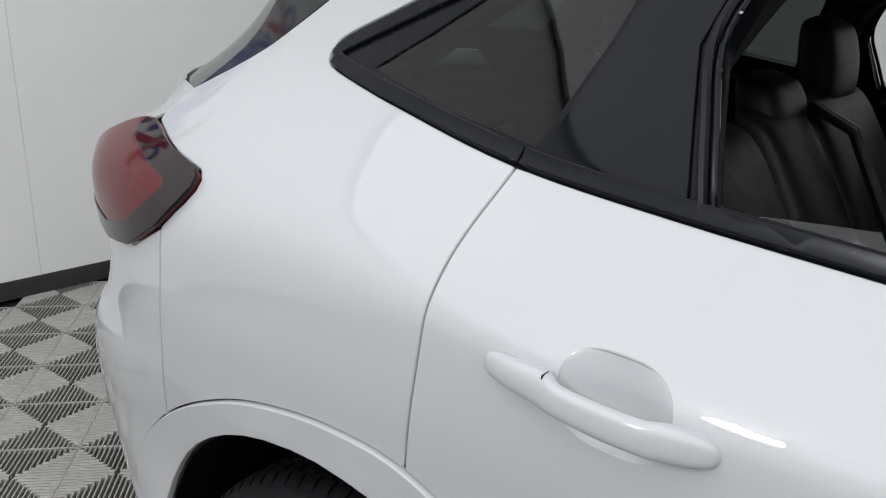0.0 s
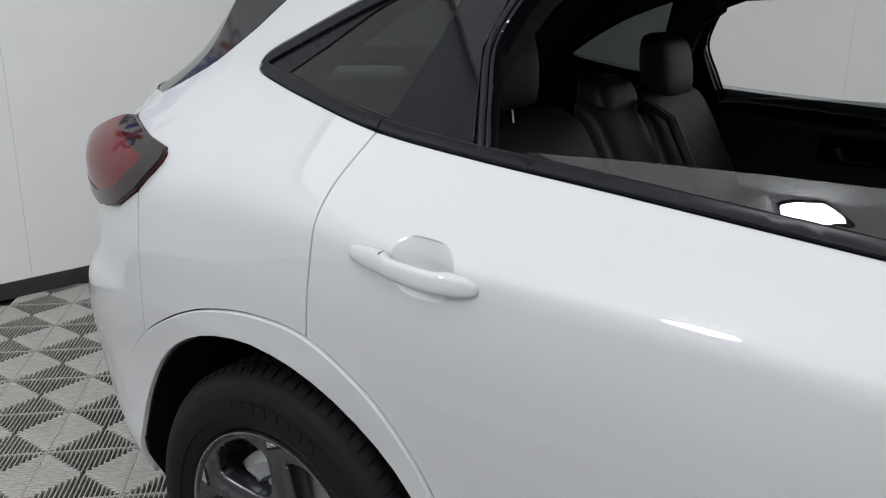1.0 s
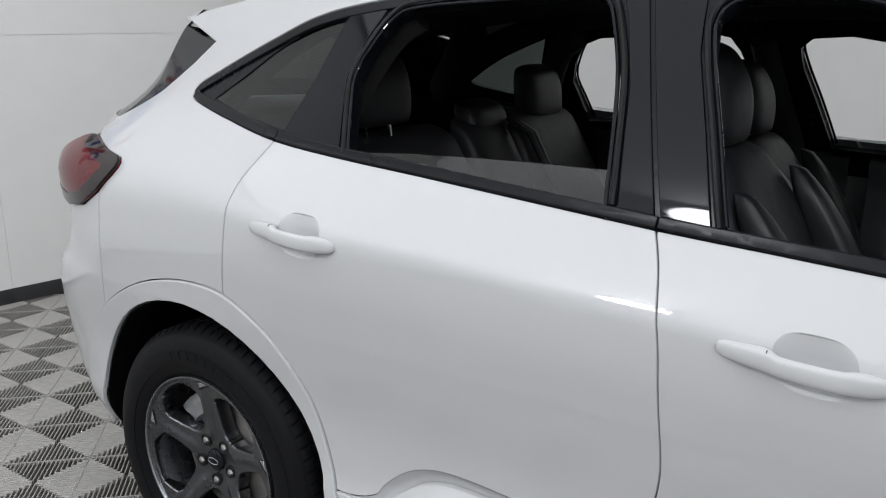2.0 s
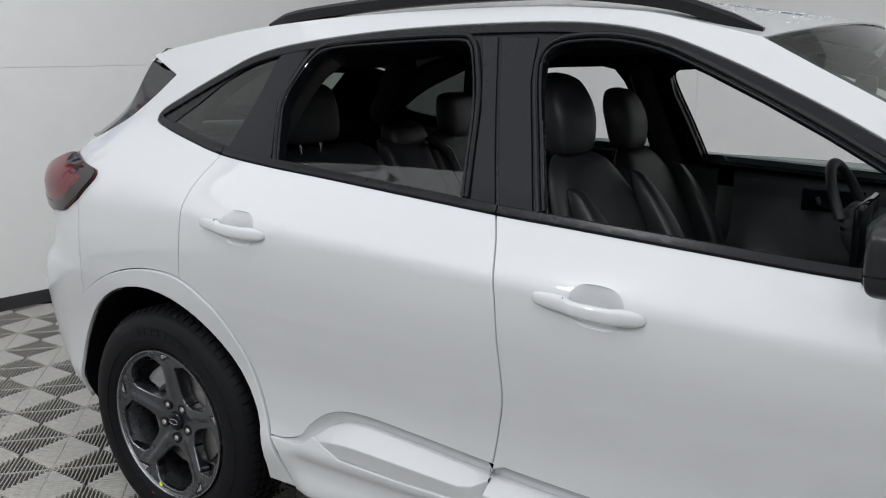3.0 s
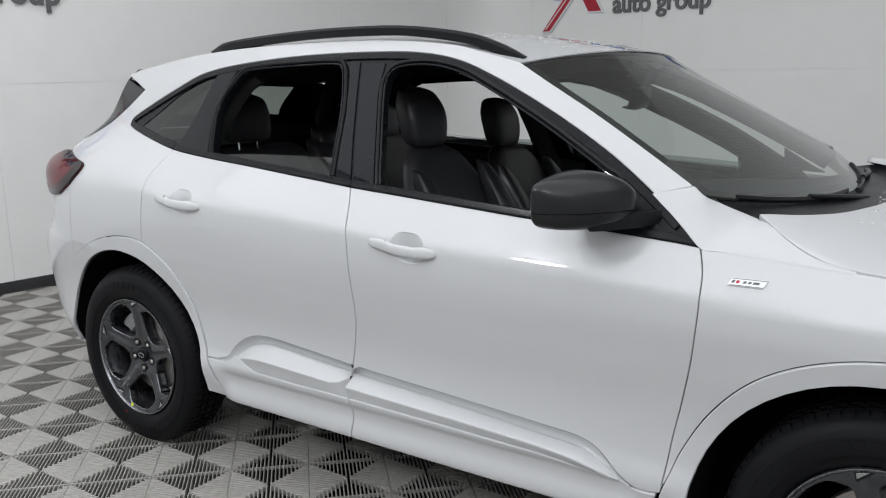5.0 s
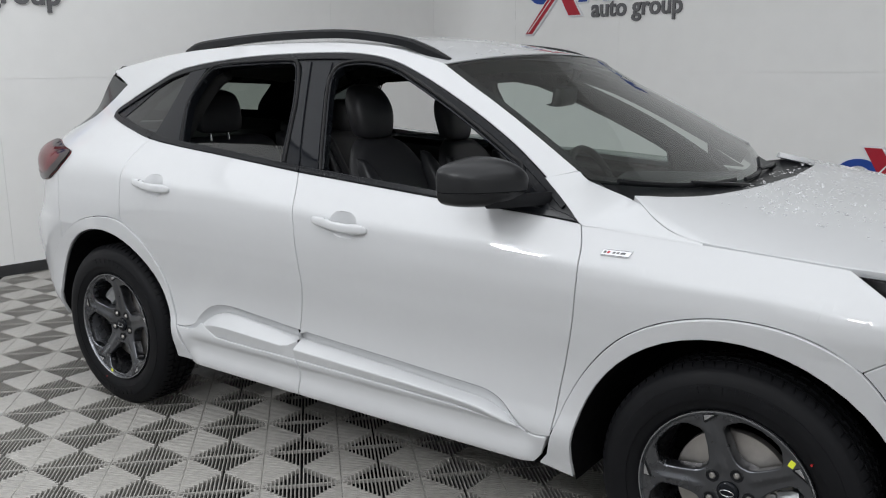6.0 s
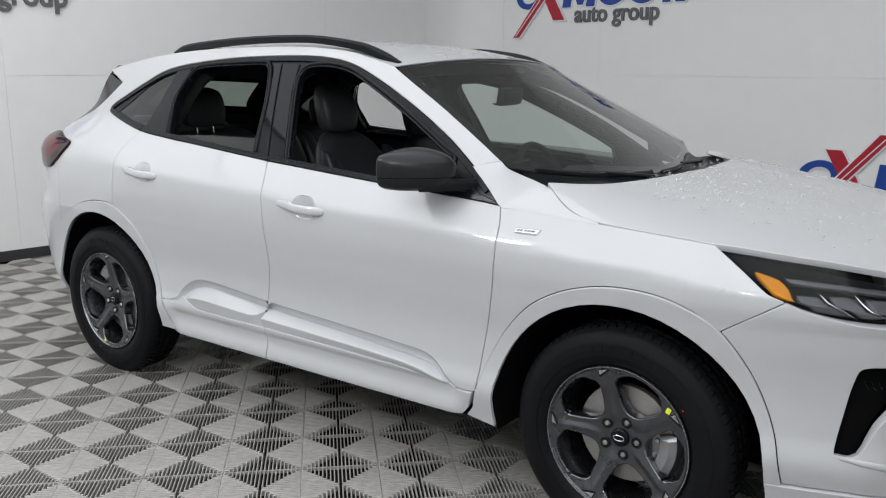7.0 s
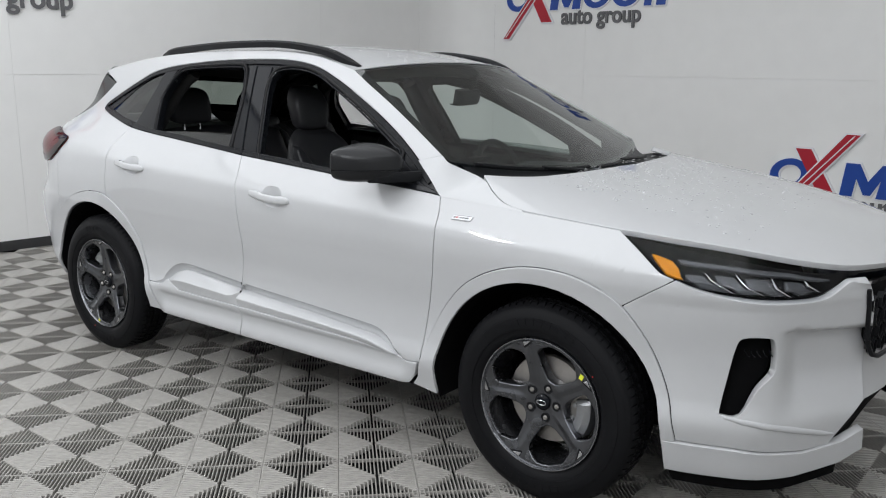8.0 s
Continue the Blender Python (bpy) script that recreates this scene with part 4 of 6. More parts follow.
# ---------------------------------------------------------------- lamps
for s in (-1, 1):
    top = [Vector((x, belt_z(x) - 0.001)) for x in (1.605, 1.7, 1.8, 1.9, 2.0, 2.1, 2.2, 2.24)]
    low = catmull(loop_of((2.245, 0.885), (2.195, 0.832), (2.124, 0.827), (1.99, 0.838), (1.883, 0.862), (1.781, 0.899), (1.697, 0.947), (1.612, 0.993)), 5)
    lamp = panel("headlamp", top + low, MATT_BLACK, car, s=s, off=-0.030, grid=0.03, lip=0.02, gap=0.0, label="slim headlamp with amber reflector")
    panel("lens", top + low, LENS, lamp, s=s, off=0.001, grid=0.03, lip=0, gap=0.001)
    panel("amber_reflector", loop_of((1.722, 0.953), (1.79, 0.938), (1.82, 0.920), (1.846, 0.888), (1.79, 0.908)), AMBER, lamp, s=s, off=-0.012, grid=0.03, lip=0.012, gap=0.0)
    panel("chrome_strip", loop_of((2.03, 0.921), (2.06, 0.918), (2.10, 0.913), (2.13, 0.907), (2.10, 0.908), (2.04, 0.915)), CHROME, lamp, s=s, off=-0.016, grid=0.03, lip=0.01, gap=0.0)
    for blade in (((1.835, 0.914), (1.893, 0.914), (1.985, 0.854), (1.895, 0.860)), ((1.912, 0.915), (1.972, 0.912), (2.064, 0.853), (2.005, 0.850)), ((1.992, 0.910), (2.062, 0.905), (2.128, 0.843), (2.084, 0.848)), ((2.092, 0.901), (2.142, 0.893), (2.185, 0.852), (2.150, 0.840))):
        panel("reflector", [Vector(q) for q in blade], LAMP_GREY, lamp, s=s, off=-0.018, grid=0.02, lip=0.012, gap=0.001, bend=0.005)
        foot = [Vector(blade[1]), Vector(blade[2]), Vector(blade[2]) + Vector((0.003, 0.001)), Vector(blade[1]) + Vector((0.003, 0.001))]
        panel("reflector_edge", foot, CHROME, lamp, s=s, off=-0.014, grid=0.04, lip=0.008, gap=0.0, bend=0.001)
    panel("brow_strip", [Vector(q) for q in ((1.80, 0.942), (1.95, 0.930), (2.1, 0.913), (2.2, 0.889), (2.2, 0.883), (2.1, 0.904), (1.95, 0.921), (1.82, 0.932))], LAMP_GREY, lamp, s=s, off=-0.010, grid=0.03, lip=0.01, gap=0.0)
    # rear lamp: smoked upper edge and lower tip
    panel("smoked_edge", loop_of((-1.875, 1.149), (-1.84, 1.149), (-1.73, 1.129), (-1.649, 1.118), (-1.636, 1.109), (-1.636, 1.099), (-1.648, 1.083), (-1.69, 1.044), (-1.77, 1.000), (-1.87, 0.984), (-2.02, 1.002), (-2.02, 1.018), (-1.87, 1.006), (-1.775, 1.026), (-1.71, 1.072), (-1.69, 1.090), (-1.70, 1.103), (-1.76, 1.113), (-1.87, 1.134), (-1.88, 1.142)), TAIL_DARK, car, s=s, off=0.0122, grid=0.012, lip=0.008, gap=-0.004, bend=0.001)

# ---------------------------------------------------------------- vents, grille and lower front
for s in (-1, 1):
    vent_loop = inset(clean(catmull(vent, 3, True)), -0.006)
    duct = panel("bumper_duct", vent_loop, MATT_BLACK, car, s=s, off=-0.05, lip=0, gap=0, grid=0.03, label="black air duct in the bumper corner")
    for k in range(5):
        bm = bmesh.new()
        x = 2.02 + 0.016 * k
        tube(bm, [on_side(x, 0.672, s, -0.012)[0], on_side(x + 0.006, 0.655, s, -0.016)[0], on_side(x + 0.016, 0.645, s, -0.024)[0]], 0.0025, 6)
        part("slat", bm, GLOSS_BLACK, duct)
    # crease over the duct and its lower ledge
    bm = bmesh.new()
    ridge = [on_side(x, z, s, 0.0)[0] for x, z in ((1.978, 0.455), (2.03, 0.446), (2.085, 0.434), (2.15, 0.412), (2.207, 0.386), (2.236, 0.372))]
    tube(bm, ridge, [0.004, 0.009, 0.011, 0.011, 0.009, 0.004], 12, 0.7)
    part("bumper_crease", bm, PAINT, car)

nose = [p for p in catmull(HOOD_FRONT, 5) if p.y > -0.56]
nose += [Vector((p.x, -p.y)) for p in reversed(nose[:-1])]
rows = []
for p in nose:
    top = on_hood(p.x - 0.025, p.y, -1, -0.006)[0]
    rows.append([top, top + Vector((0.014, 0, -0.012)), top + Vector((0.012, 0, -0.050)), top + Vector((-0.02, 0, -0.075))])
sheet("grille_header", rows, GLOSS_BLACK, car, 0.0, "gloss black bar under the bonnet edge")

GR = loop_of((2.284, 0.846), (2.287, 0.79), (2.288, 0.68), (2.300, 0.625))
rows = between([on_side(p.x, p.y, -1, -0.02)[0] for p in GR], [on_side(p.x, p.y, 1, -0.02)[0] for p in GR], lambda v, u: (0.05 * (1 - u * u), 0, 0), 10)
grille = sheet("grille", rows, MATT_BLACK, car, 0.004, "black honeycomb grille")
bm = bmesh.new()
for i in range(-7, 8):
    for j in range(6):
        y, z = i * 0.066 + (0.033 if j % 2 else 0), 0.645 + j * 0.048
        if abs(y) > 0.43 or z > 0.82:
            continue
        x = 2.285 + 0.05 * (1 - (y / 0.5) ** 2)
        ring = [(y + 0.035 * math.sin(math.pi / 3 * k), z + 0.030 * math.cos(math.pi / 3 * k)) for k in range(6)]
        for k in range(6):
            a, b = ring[k], ring[(k + 1) % 6]
            ra = [Vector((x, *a)), Vector((x, *b)), Vector((x, b[0] * 0.86 + y * 0.14, b[1] * 0.86 + z * 0.14)), Vector((x, a[0] * 0.86 + y * 0.14, a[1] * 0.86 + z * 0.14))]
            f = [bm.verts.new(q) for q in ra]
            g = [bm.verts.new(q - Vector((0.02, 0, 0))) for q in ra]
            bm.faces.new(f)
            bm.faces.new((f[3], f[2], g[2], g[3]))
            bm.faces.new((f[0], f[1], g[1], g[0]))
part("honeycomb", bm, SATIN_BLACK, grille, smooth=0)
bm = bmesh.new()
frame_line = [on_side(p.x - 0.003, p.y, -1, 0.004)[0] for p in catmull(GR, 4)]
bottom = [Vector((2.30 + 0.05 * (1 - (y / 0.47) ** 2), y, 0.615)) for y in (-0.4, -0.2, 0, 0.2, 0.4)]
rim = frame_line + bottom + [Vector((p.x, -p.y, p.z)) for p in reversed(frame_line)]
tube(bm, rim, 0.008, 8)
part("grille_frame", bm, SATIN_BLACK, grille)
LOWF = loop_of((2.292, 0.62), (2.292, 0.56), (2.292, 0.51), (2.292, 0.468))
rows = between([on_bumper(p.x, p.y, -1, -0.002)[0] for p in LOWF], [on_bumper(p.x, p.y, 1, -0.002)[0] for p in LOWF], lambda v, u: (0.05 * (1 - u * u), 0, 0), 10)
sheet("bumper_centre", rows, PAINT, car)
LOWI = loop_of((2.29, 0.466), (2.25, 0.39), (2.21, 0.33), (2.18, 0.28))
rows = between([on_side(p.x, p.y, -1, -0.015)[0] for p in LOWI], [on_side(p.x, p.y, 1, -0.015)[0] for p in LOWI], lambda v, u: (0.04 * (1 - u * u), 0, 0), 10)
sheet("lower_intake", rows, MATT_BLACK, car)

# ---------------------------------------------------------------- door handles
for s in (-1, 1):
    for dx, dz in ((0.010, 0.0), (1.022, -0.056)):
        # along it: lower edge, upper edge, outer face and inner face over the door's skin
        xs = (-1.096, -1.093, -1.085, -1.06, -1.022, -1.010, -1.0, -0.955, -0.912, -0.902, -0.885, -0.862, -0.852, -0.849)
        low = (1.029, 1.024, 1.019, 1.014, 1.010, 1.009, 1.008, 1.004, 1.002, 1.0015, 1.0015, 1.004, 1.009, 1.014)
        high = (1.033, 1.039, 1.043, 1.045, 1.0455, 1.043, 1.0385, 1.0360, 1.0345, 1.0360, 1.0355, 1.031, 1.024, 1.017)
        outer = (0.001, 0.007, 0.012, 0.019, 0.026, 0.028, 0.029, 0.031, 0.029, 0.027, 0.023, 0.013, 0.007, 0.001)
        inner = (-0.004, -0.004, -0.004, -0.004, -0.002, 0.006, 0.010, 0.012, 0.010, 0.006, -0.002, -0.004, -0.004, -0.004)
        bm = bmesh.new()
        rings = []
        for i in range(66):
            x = xs[0] + (xs[-1] - xs[0]) * (0.5 - 0.5 * math.cos(math.pi * i / 65))
            z0, z1, y1, y0 = (ease(x, xs, q) for q in (low, high, outer, inner))
            c, n = on_side(x + dx, (z0 + z1) / 2 + dz, s, (y0 + y1) / 2)
            up = Vector((0, 0, 1)) - n * n.z
            up.normalize()
            ring = []
            for k in range(20):
                ca, sa = math.cos(2 * math.pi * k / 20), math.sin(2 * math.pi * k / 20)
                ring.append(c + up * (z1 - z0) / 2 * math.copysign(abs(ca) ** 0.7, ca) + n * (y1 - y0) / 2 * math.copysign(abs(sa) ** 0.75, sa))
            rings.append(ring)
        loft(bm, rings)
        bmesh.ops.recalc_face_normals(bm, faces=bm.faces)
        handle = part("door_handle", bm, PAINT, car, "body-coloured pull handle", smooth=50)

        def cup_depth(x, z, cx=-0.955 + dx, cz=1.026 + dz):
            q = ((x - cx) / 0.064) ** 2 + ((z - cz + 0.08 * (x - cx)) / 0.048) ** 2
            return 0.020 * max(0.0, 1 - q) ** 1.2

        panel("handle_cup", cup_loop(dx, dz, 0.003), PAINT, handle, place=functools.partial(sunk, cup_depth), s=s, gap=0, lip=0, grid=0.006)
        bm = bmesh.new()
        box(bm, -0.0005, 0.0005, -0.006, 0.0065, 0.0, 0.0090)
        notch = part("handle_seam", bm, TRIM, handle, smooth=0)
        c, n = on_side(-1.016 + dx, 1.0335 + dz, s, 0.0185)
        notch.matrix_world = Matrix.Translation(c)

# ---------------------------------------------------------------- door mirrors
# sections from the outer end to the inner: place across, back, front, bottom, top
MIRROR = [(-1.087, 0.573, 0.577, 1.164, 1.170), (-1.0865, 0.566, 0.584, 1.145, 1.188), (-1.083, 0.560, 0.600, 1.122, 1.199), (-1.074, 0.557, 0.622, 1.106, 1.207), (-1.05, 0.557, 0.660, 1.095, 1.216), (-1.01, 0.560, 0.700, 1.090, 1.224), (-0.97, 0.566, 0.729, 1.089, 1.229), (-0.935, 0.574, 0.747, 1.091, 1.229), (-0.91, 0.584, 0.754, 1.096, 1.221), (-0.892, 0.598, 0.750, 1.106, 1.203), (-0.880, 0.615, 0.735, 1.120, 1.180), (-0.876, 0.635, 0.715, 1.135, 1.160)]
MIRROR_SEAM = 1.136


def mirror_ring(y, grow, seg=40):
    back, front, low, high = (ease(y, [q[0] for q in MIRROR], [q[k] for q in MIRROR]) for k in (1, 2, 3, 4))
    mid, rise = back + 0.34 * (front - back), low + 0.55 * (high - low)
    ring = []
    for k in range(seg):
        ca, sa = math.cos(2 * math.pi * k / seg), math.sin(2 * math.pi * k / seg)
        px = (front - mid + grow) * ca ** (1.12 if sa > 0 else 0.62) if ca > 0 else -(mid - back + grow) * (-ca) ** 0.45
        pz = (high - rise + grow) * sa ** 0.80 if sa > 0 else -(rise - low + grow) * (-sa) ** 0.50
        ring.append(Vector((mid + px, y, rise + pz)))
    return ring


places = [MIRROR[0][0] + (MIRROR[-1][0] - MIRROR[0][0]) * (0.5 - 0.5 * math.cos(math.pi * k / 30)) for k in range(31)]
bm = bmesh.new()
loft(bm, [mirror_ring(y, -0.003) for y in places])
bmesh.ops.recalc_face_normals(bm, faces=bm.faces)
mirror = part("door_mirror", bm, TRIM, car, "satin black door mirror", smooth=60)
for name, keep_up, z0 in (("upper_cover", True, MIRROR_SEAM + 0.0015), ("lower_cover", False, MIRROR_SEAM - 0.0015)):
    bm = bmesh.new()
    loft(bm, [mirror_ring(y, 0.0) for y in places])
    bmesh.ops.recalc_face_normals(bm, faces=bm.faces)
    bmesh.ops.bisect_plane(bm, geom=bm.verts[:] + bm.edges[:] + bm.faces[:], dist=1e-6, plane_co=(0, 0, z0), plane_no=(0, 0, 1), clear_inner=keep_up, clear_outer=not keep_up)
    rim = bmesh.ops.extrude_edge_only(bm, edges=[e for e in bm.edges if len(e.link_faces) == 1])["geom"]
    edge = [v for v in rim if isinstance(v, bmesh.types.BMVert)]
    cx, cy = sum(v.co.x for v in edge) / len(edge), sum(v.co.y for v in edge) / len(edge)
    for v in edge:
        v.co.x, v.co.y = cx + (v.co.x - cx) * 0.95, cy + (v.co.y - cy) * 0.95
    bmesh.ops.recalc_face_normals(bm, faces=bm.faces)
    part(name, bm, MIRROR_SKIN, mirror, smooth=45)
bm = bmesh.new()
rings = []
for x, y, half in ((0.690, -1.000, 0.020), (0.728, -0.945, 0.024), (0.752, -0.900, 0.026), (0.772, -0.862, 0.027), (0.790, -0.825, 0.027)):
    rings.append([Vector((x + half * a * 0.7, y + half * a * 0.5, 1.109 + b)) for a, b in ((-1, -0.012), (-0.7, -0.019), (0.7, -0.019), (1, -0.010), (1, 0.012), (0.7, 0.018), (-0.7, 0.018), (-1, 0.012))])
loft(bm, rings)
bmesh.ops.recalc_face_normals(bm, faces=bm.faces)
part("mirror_arm", bm, SATIN_BLACK, mirror, smooth=40)
bm = bmesh.new()
loft(bm, [[Vector((0.5545 + 0.10 * max(0.0, y + 1.0), y, z)) for z in (1.108, 1.207)] for y in (-1.062, -1.0, -0.96, -0.91)], closed=False)
part("mirror_glass", bm, CHROME, mirror)


# ---------------------------------------------------------------- wheels
def dish(r):
    """How far out the wheel's face stands at a radius, along its axle."""
    return ease(r, (0.0, 0.04, 0.07, 0.12, 0.18, 0.215, 0.236), (-0.852, -0.852, -0.856, -0.862, -0.874, -0.884, -0.888))


SPOKE_TURN = [0.0]


def face_height(x, z):
    """The wheel face with a ridge along the middle of each spoke."""
    r = math.hypot(x, z)
    off = (math.degrees(math.atan2(z, x)) - SPOKE_TURN[0] + 36) % 72 - 36
    way = off * max(r, 0.05) / 57.3
    ridge = max(0.0, 1 - abs(way - 0.006) / (0.016 if way < 0.006 else 0.034)) * soft(0.05, 0.09, r) * (1 - soft(0.175, 0.222, r))
    return dish(r) - 0.007 * ridge


def on_wheel(x, z, s=-1, off=0.0):
    h = 0.002
    n = Vector(((face_height(x + h, z) - face_height(x - h, z)) / (2 * h), -1, (face_height(x, z + h) - face_height(x, z - h)) / (2 * h))).normalized()
    return Vector((x, face_height(x, z), z)) + n * off, n


def polar(r, a):
    return Vector((r * math.cos(radians(a)), r * math.sin(radians(a))))


def tyre_mesh():
    bm = bmesh.new()
    y1, y0 = -0.905, -0.690
    mid = (y0 + y1) / 2
    side_out = [(0.236, y1 + 0.030), (0.241, y1 + 0.020), (0.250, y1 + 0.013), (0.262, y1 + 0.007), (0.272, y1 + 0.0045), (0.2725, y1 + 0.002), (0.284, y1 + 0.0005), (0.300, y1), (0.312, y1 + 0.0022), (0.3125, y1 + 0.004), (0.328, y1 + 0.008), (0.342, y1 + 0.016), (0.351, y1 + 0.025), (0.3555, y1 + 0.036)]
    tread = []
    for yc in (y1 + 0.062, mid - 0.018, mid + 0.024, y0 - 0.062):
        tread += [(0.359, yc - 0.006), (0.351, yc - 0.005), (0.351, yc + 0.005), (0.359, yc + 0.006)]
    side_in = [(r, y0 - (y - y1)) for r, y in reversed(side_out)]
    revolve(bm, side_out + tread + side_in, 96)
    # shoulder blocks with lateral grooves between them
    for k in range(76):
        for edge, sgn in ((y1, 1), (y0, -1)):
            a = 2 * math.pi * k / 76 + (0.02 if sgn < 0 else 0)
            prof = [(0.349, 0.0235), (0.3575, 0.034), (0.3630, 0.044), (0.3632, 0.054)]
            wide_a = 2 * math.pi / 76 * 0.40
            rows = [[Vector(((r) * math.cos(a + d + 0.5 * w), edge + sgn * w, r * math.sin(a + d + 0.5 * w))) for r, w in prof] for d in (-wide_a, wide_a)]
            low = [[Vector(((r - 0.006) * math.cos(a + d + 0.5 * w), edge + sgn * w, (r - 0.006) * math.sin(a + d + 0.5 * w))) for r, w in prof] for d in (-wide_a, wide_a)]
            v = [[bm.verts.new(p) for p in row] for row in rows + low]
            for i in range(3):
                bm.faces.new((v[0][i], v[1][i], v[1][i + 1], v[0][i + 1]))
                bm.faces.new((v[0][i + 1], v[2][i + 1], v[2][i], v[0][i]))
                bm.faces.new((v[1][i], v[3][i], v[3][i + 1], v[1][i + 1]))
            bm.faces.new((v[0][3], v[1][3], v[3][3], v[2][3]))
    # inner rows of blocks
    for yc in (mid - 0.036, mid + 0.003, mid + 0.042):
        for k in range(64):
            a = 2 * math.pi * (k + 0.5) / 64
            pr = [(-0.013, -0.035), (0.013, -0.020), (0.013, 0.020), (-0.013, 0.035)]
            top = [bm.verts.new((0.3634 * math.cos(a + t), yc + h, 0.3634 * math.sin(a + t))) for h, t in pr]
            bot = [bm.verts.new((0.352 * math.cos(a + t), yc + h, 0.352 * math.sin(a + t))) for h, t in pr]
            bm.faces.new(top)
            for i in range(4):
                bm.faces.new((top[i], bot[i], bot[(i + 1) % 4], top[(i + 1) % 4]))
    # raised maker's marks as plain bars round the sidewall
    for base in (62, 242):
        for k in range(8):
            a0 = base + k * 6.2
            q = [polar(0.288, a0), polar(0.288, a0 + 4.4), polar(0.308, a0 + 4.4), polar(0.308, a0)]
            top = [bm.verts.new((p.x, y1 - 0.0012, p.y)) for p in q]
            bot = [bm.verts.new((p.x, y1 + 0.004, p.y)) for p in q]
            bm.faces.new(top)
            for i in range(4):
                bm.faces.new((top[i], bot[i], bot[(i + 1) % 4], top[(i + 1) % 4]))
    bmesh.ops.recalc_face_normals(bm, faces=bm.faces)
    return bm


def wheel_at(x, s, turn, caliper_angle):
    SPOKE_TURN[0] = turn
    bm = bmesh.new()
    revolve(bm, [(0.238, -0.889), (0.232, -0.891), (0.228, -0.886), (0.224, -0.872), (0.216, -0.85), (0.205, -0.79), (0.200, -0.73), (0.212, -0.705), (0.236, -0.70)], 72)
    w = part("wheel", bm, ALLOY, car, "dark grey five-spoke alloy wheel", smooth=35)
    part("tyre", tyre_mesh(), RUBBER, w, "black road tyre with tread blocks", smooth=30)
    bm = bmesh.new()
    revolve(bm, [(0.2335, -0.8905), (0.2350, -0.8935), (0.2380, -0.8940), (0.2392, -0.8915), (0.2385, -0.886)], 72)
    part("rim_flange", bm, RIM, w, smooth=50)
    # spoked face with five windows
    holes = []
    for k in range(5):
        m = turn + 36 + 72 * k
        shape = [(0.086, 0), (0.090, -9), (0.104, -17), (0.135, -23.5), (0.168, -26.5), (0.178, -26.5), (0.187, -25), (0.209, -18), (0.2165, -14), (0.2185, -8), (0.2195, 0), (0.2185, 9), (0.2155, 14), (0.200, 21.5), (0.190, 25.5), (0.178, 27), (0.168, 26.5), (0.135, 23.5), (0.104, 17), (0.090, 9)]
        holes.append([polar(r, m + a) for r, a in shape])
    ring = [polar(0.2375, 360 * k / 72) for k in range(72)]
    panel("spokes", ring, ALLOY, w, place=on_wheel, gap=0, bend=0.005, lip=0.040, grid=0.008, holes=holes)
    for k in range(5):
        a = turn + 72 * k
        panel("insert_recess", [polar(0.2275, a - 7.6), polar(0.2275, a + 4.0), polar(0.205, a + 4.8), polar(0.203, a + 3.4)], SATIN_BLACK, w, place=on_wheel, off=0.0008, gap=0, bend=0.0004, lip=0.003, grid=0.03)
        panel("machined_insert", [polar(0.2260, a - 4.4), polar(0.2260, a + 3.2), polar(0.2095, a + 3.9), polar(0.2085, a + 3.2)], ALLOY_CUT, w, place=on_wheel, off=0.0018, gap=0, bend=0.0006, lip=0.004, grid=0.03)
        b = turn + 36 + 72 * k
        bm = bmesh.new()
        revolve(bm, [(0.0, -0.008), (0.006, -0.0078), (0.009, -0.005), (0.0105, 0.0), (0.0105, 0.022)], 6)
        nut = part("lug_nut", bm, STEEL, w, smooth=30)
        p = polar(0.057, b)
        nut.matrix_world = pose(p.x, -0.8535, p.y)
        bm = bmesh.new()
        revolve(bm, [(0.0, -0.0005), (0.0160, -0.0008), (0.0172, -0.0022), (0.0180, -0.0014), (0.0180, 0.004)], 20)
        bm2 = part("lug_seat", bm, SATIN_BLACK, w)
        bm2.matrix_world = pose(p.x, -0.8555, p.y)
    bm = bmesh.new()
    revolve(bm, [(0.0, -0.8645), (0.018, -0.8640), (0.027, -0.861), (0.030, -0.857), (0.030, -0.84)], 32)
    cap = part("centre_cap", bm, GLOSS_BLACK, w)
    bm = bmesh.new()
    ring = [(0.0185 * math.cos(a), 0.0085 * math.sin(a)) for a in [2 * math.pi * k / 24 for k in range(24)]]
    tube(bm, [Vector((p[0], -0.8648, p[1])) for p in ring + ring[:1]], 0.0012, 6)
    part("oval_emblem", bm, CHROME, cap)
    # brake disc and calliper behind the spokes
    bm = bmesh.new()
    revolve(bm, [(0.045, -0.845), (0.075, -0.842), (0.078, -0.815), (0.088, -0.813), (0.158, -0.813), (0.160, -0.810), (0.160, -0.790), (0.06, -0.790)], 56)
    disc = part("brake_disc", bm, STEEL, w)
    bm = bmesh.new()
    body = []
    for a in (-24, -18, -8, 2, 12, 20, 25):
        inner_r, outer_r = 0.112, 0.178
        e = 0.55 if abs(a) > 20 else 1.0
        body.append([Vector((polar(r, caliper_angle + a).x, y, polar(r, caliper_angle + a).y)) for r, y in ((inner_r, -0.800), (inner_r + 0.012, -0.834 * 1.0), (outer_r - 0.022, -0.800 - 0.047 * e), (outer_r, -0.835), (outer_r + 0.004, -0.78), (outer_r - 0.01, -0.77))])
    loft(bm, body)
    bmesh.ops.recalc_face_normals(bm, faces=bm.faces)
    cal = part("brake_calliper", bm, CASTING, w, smooth=30)
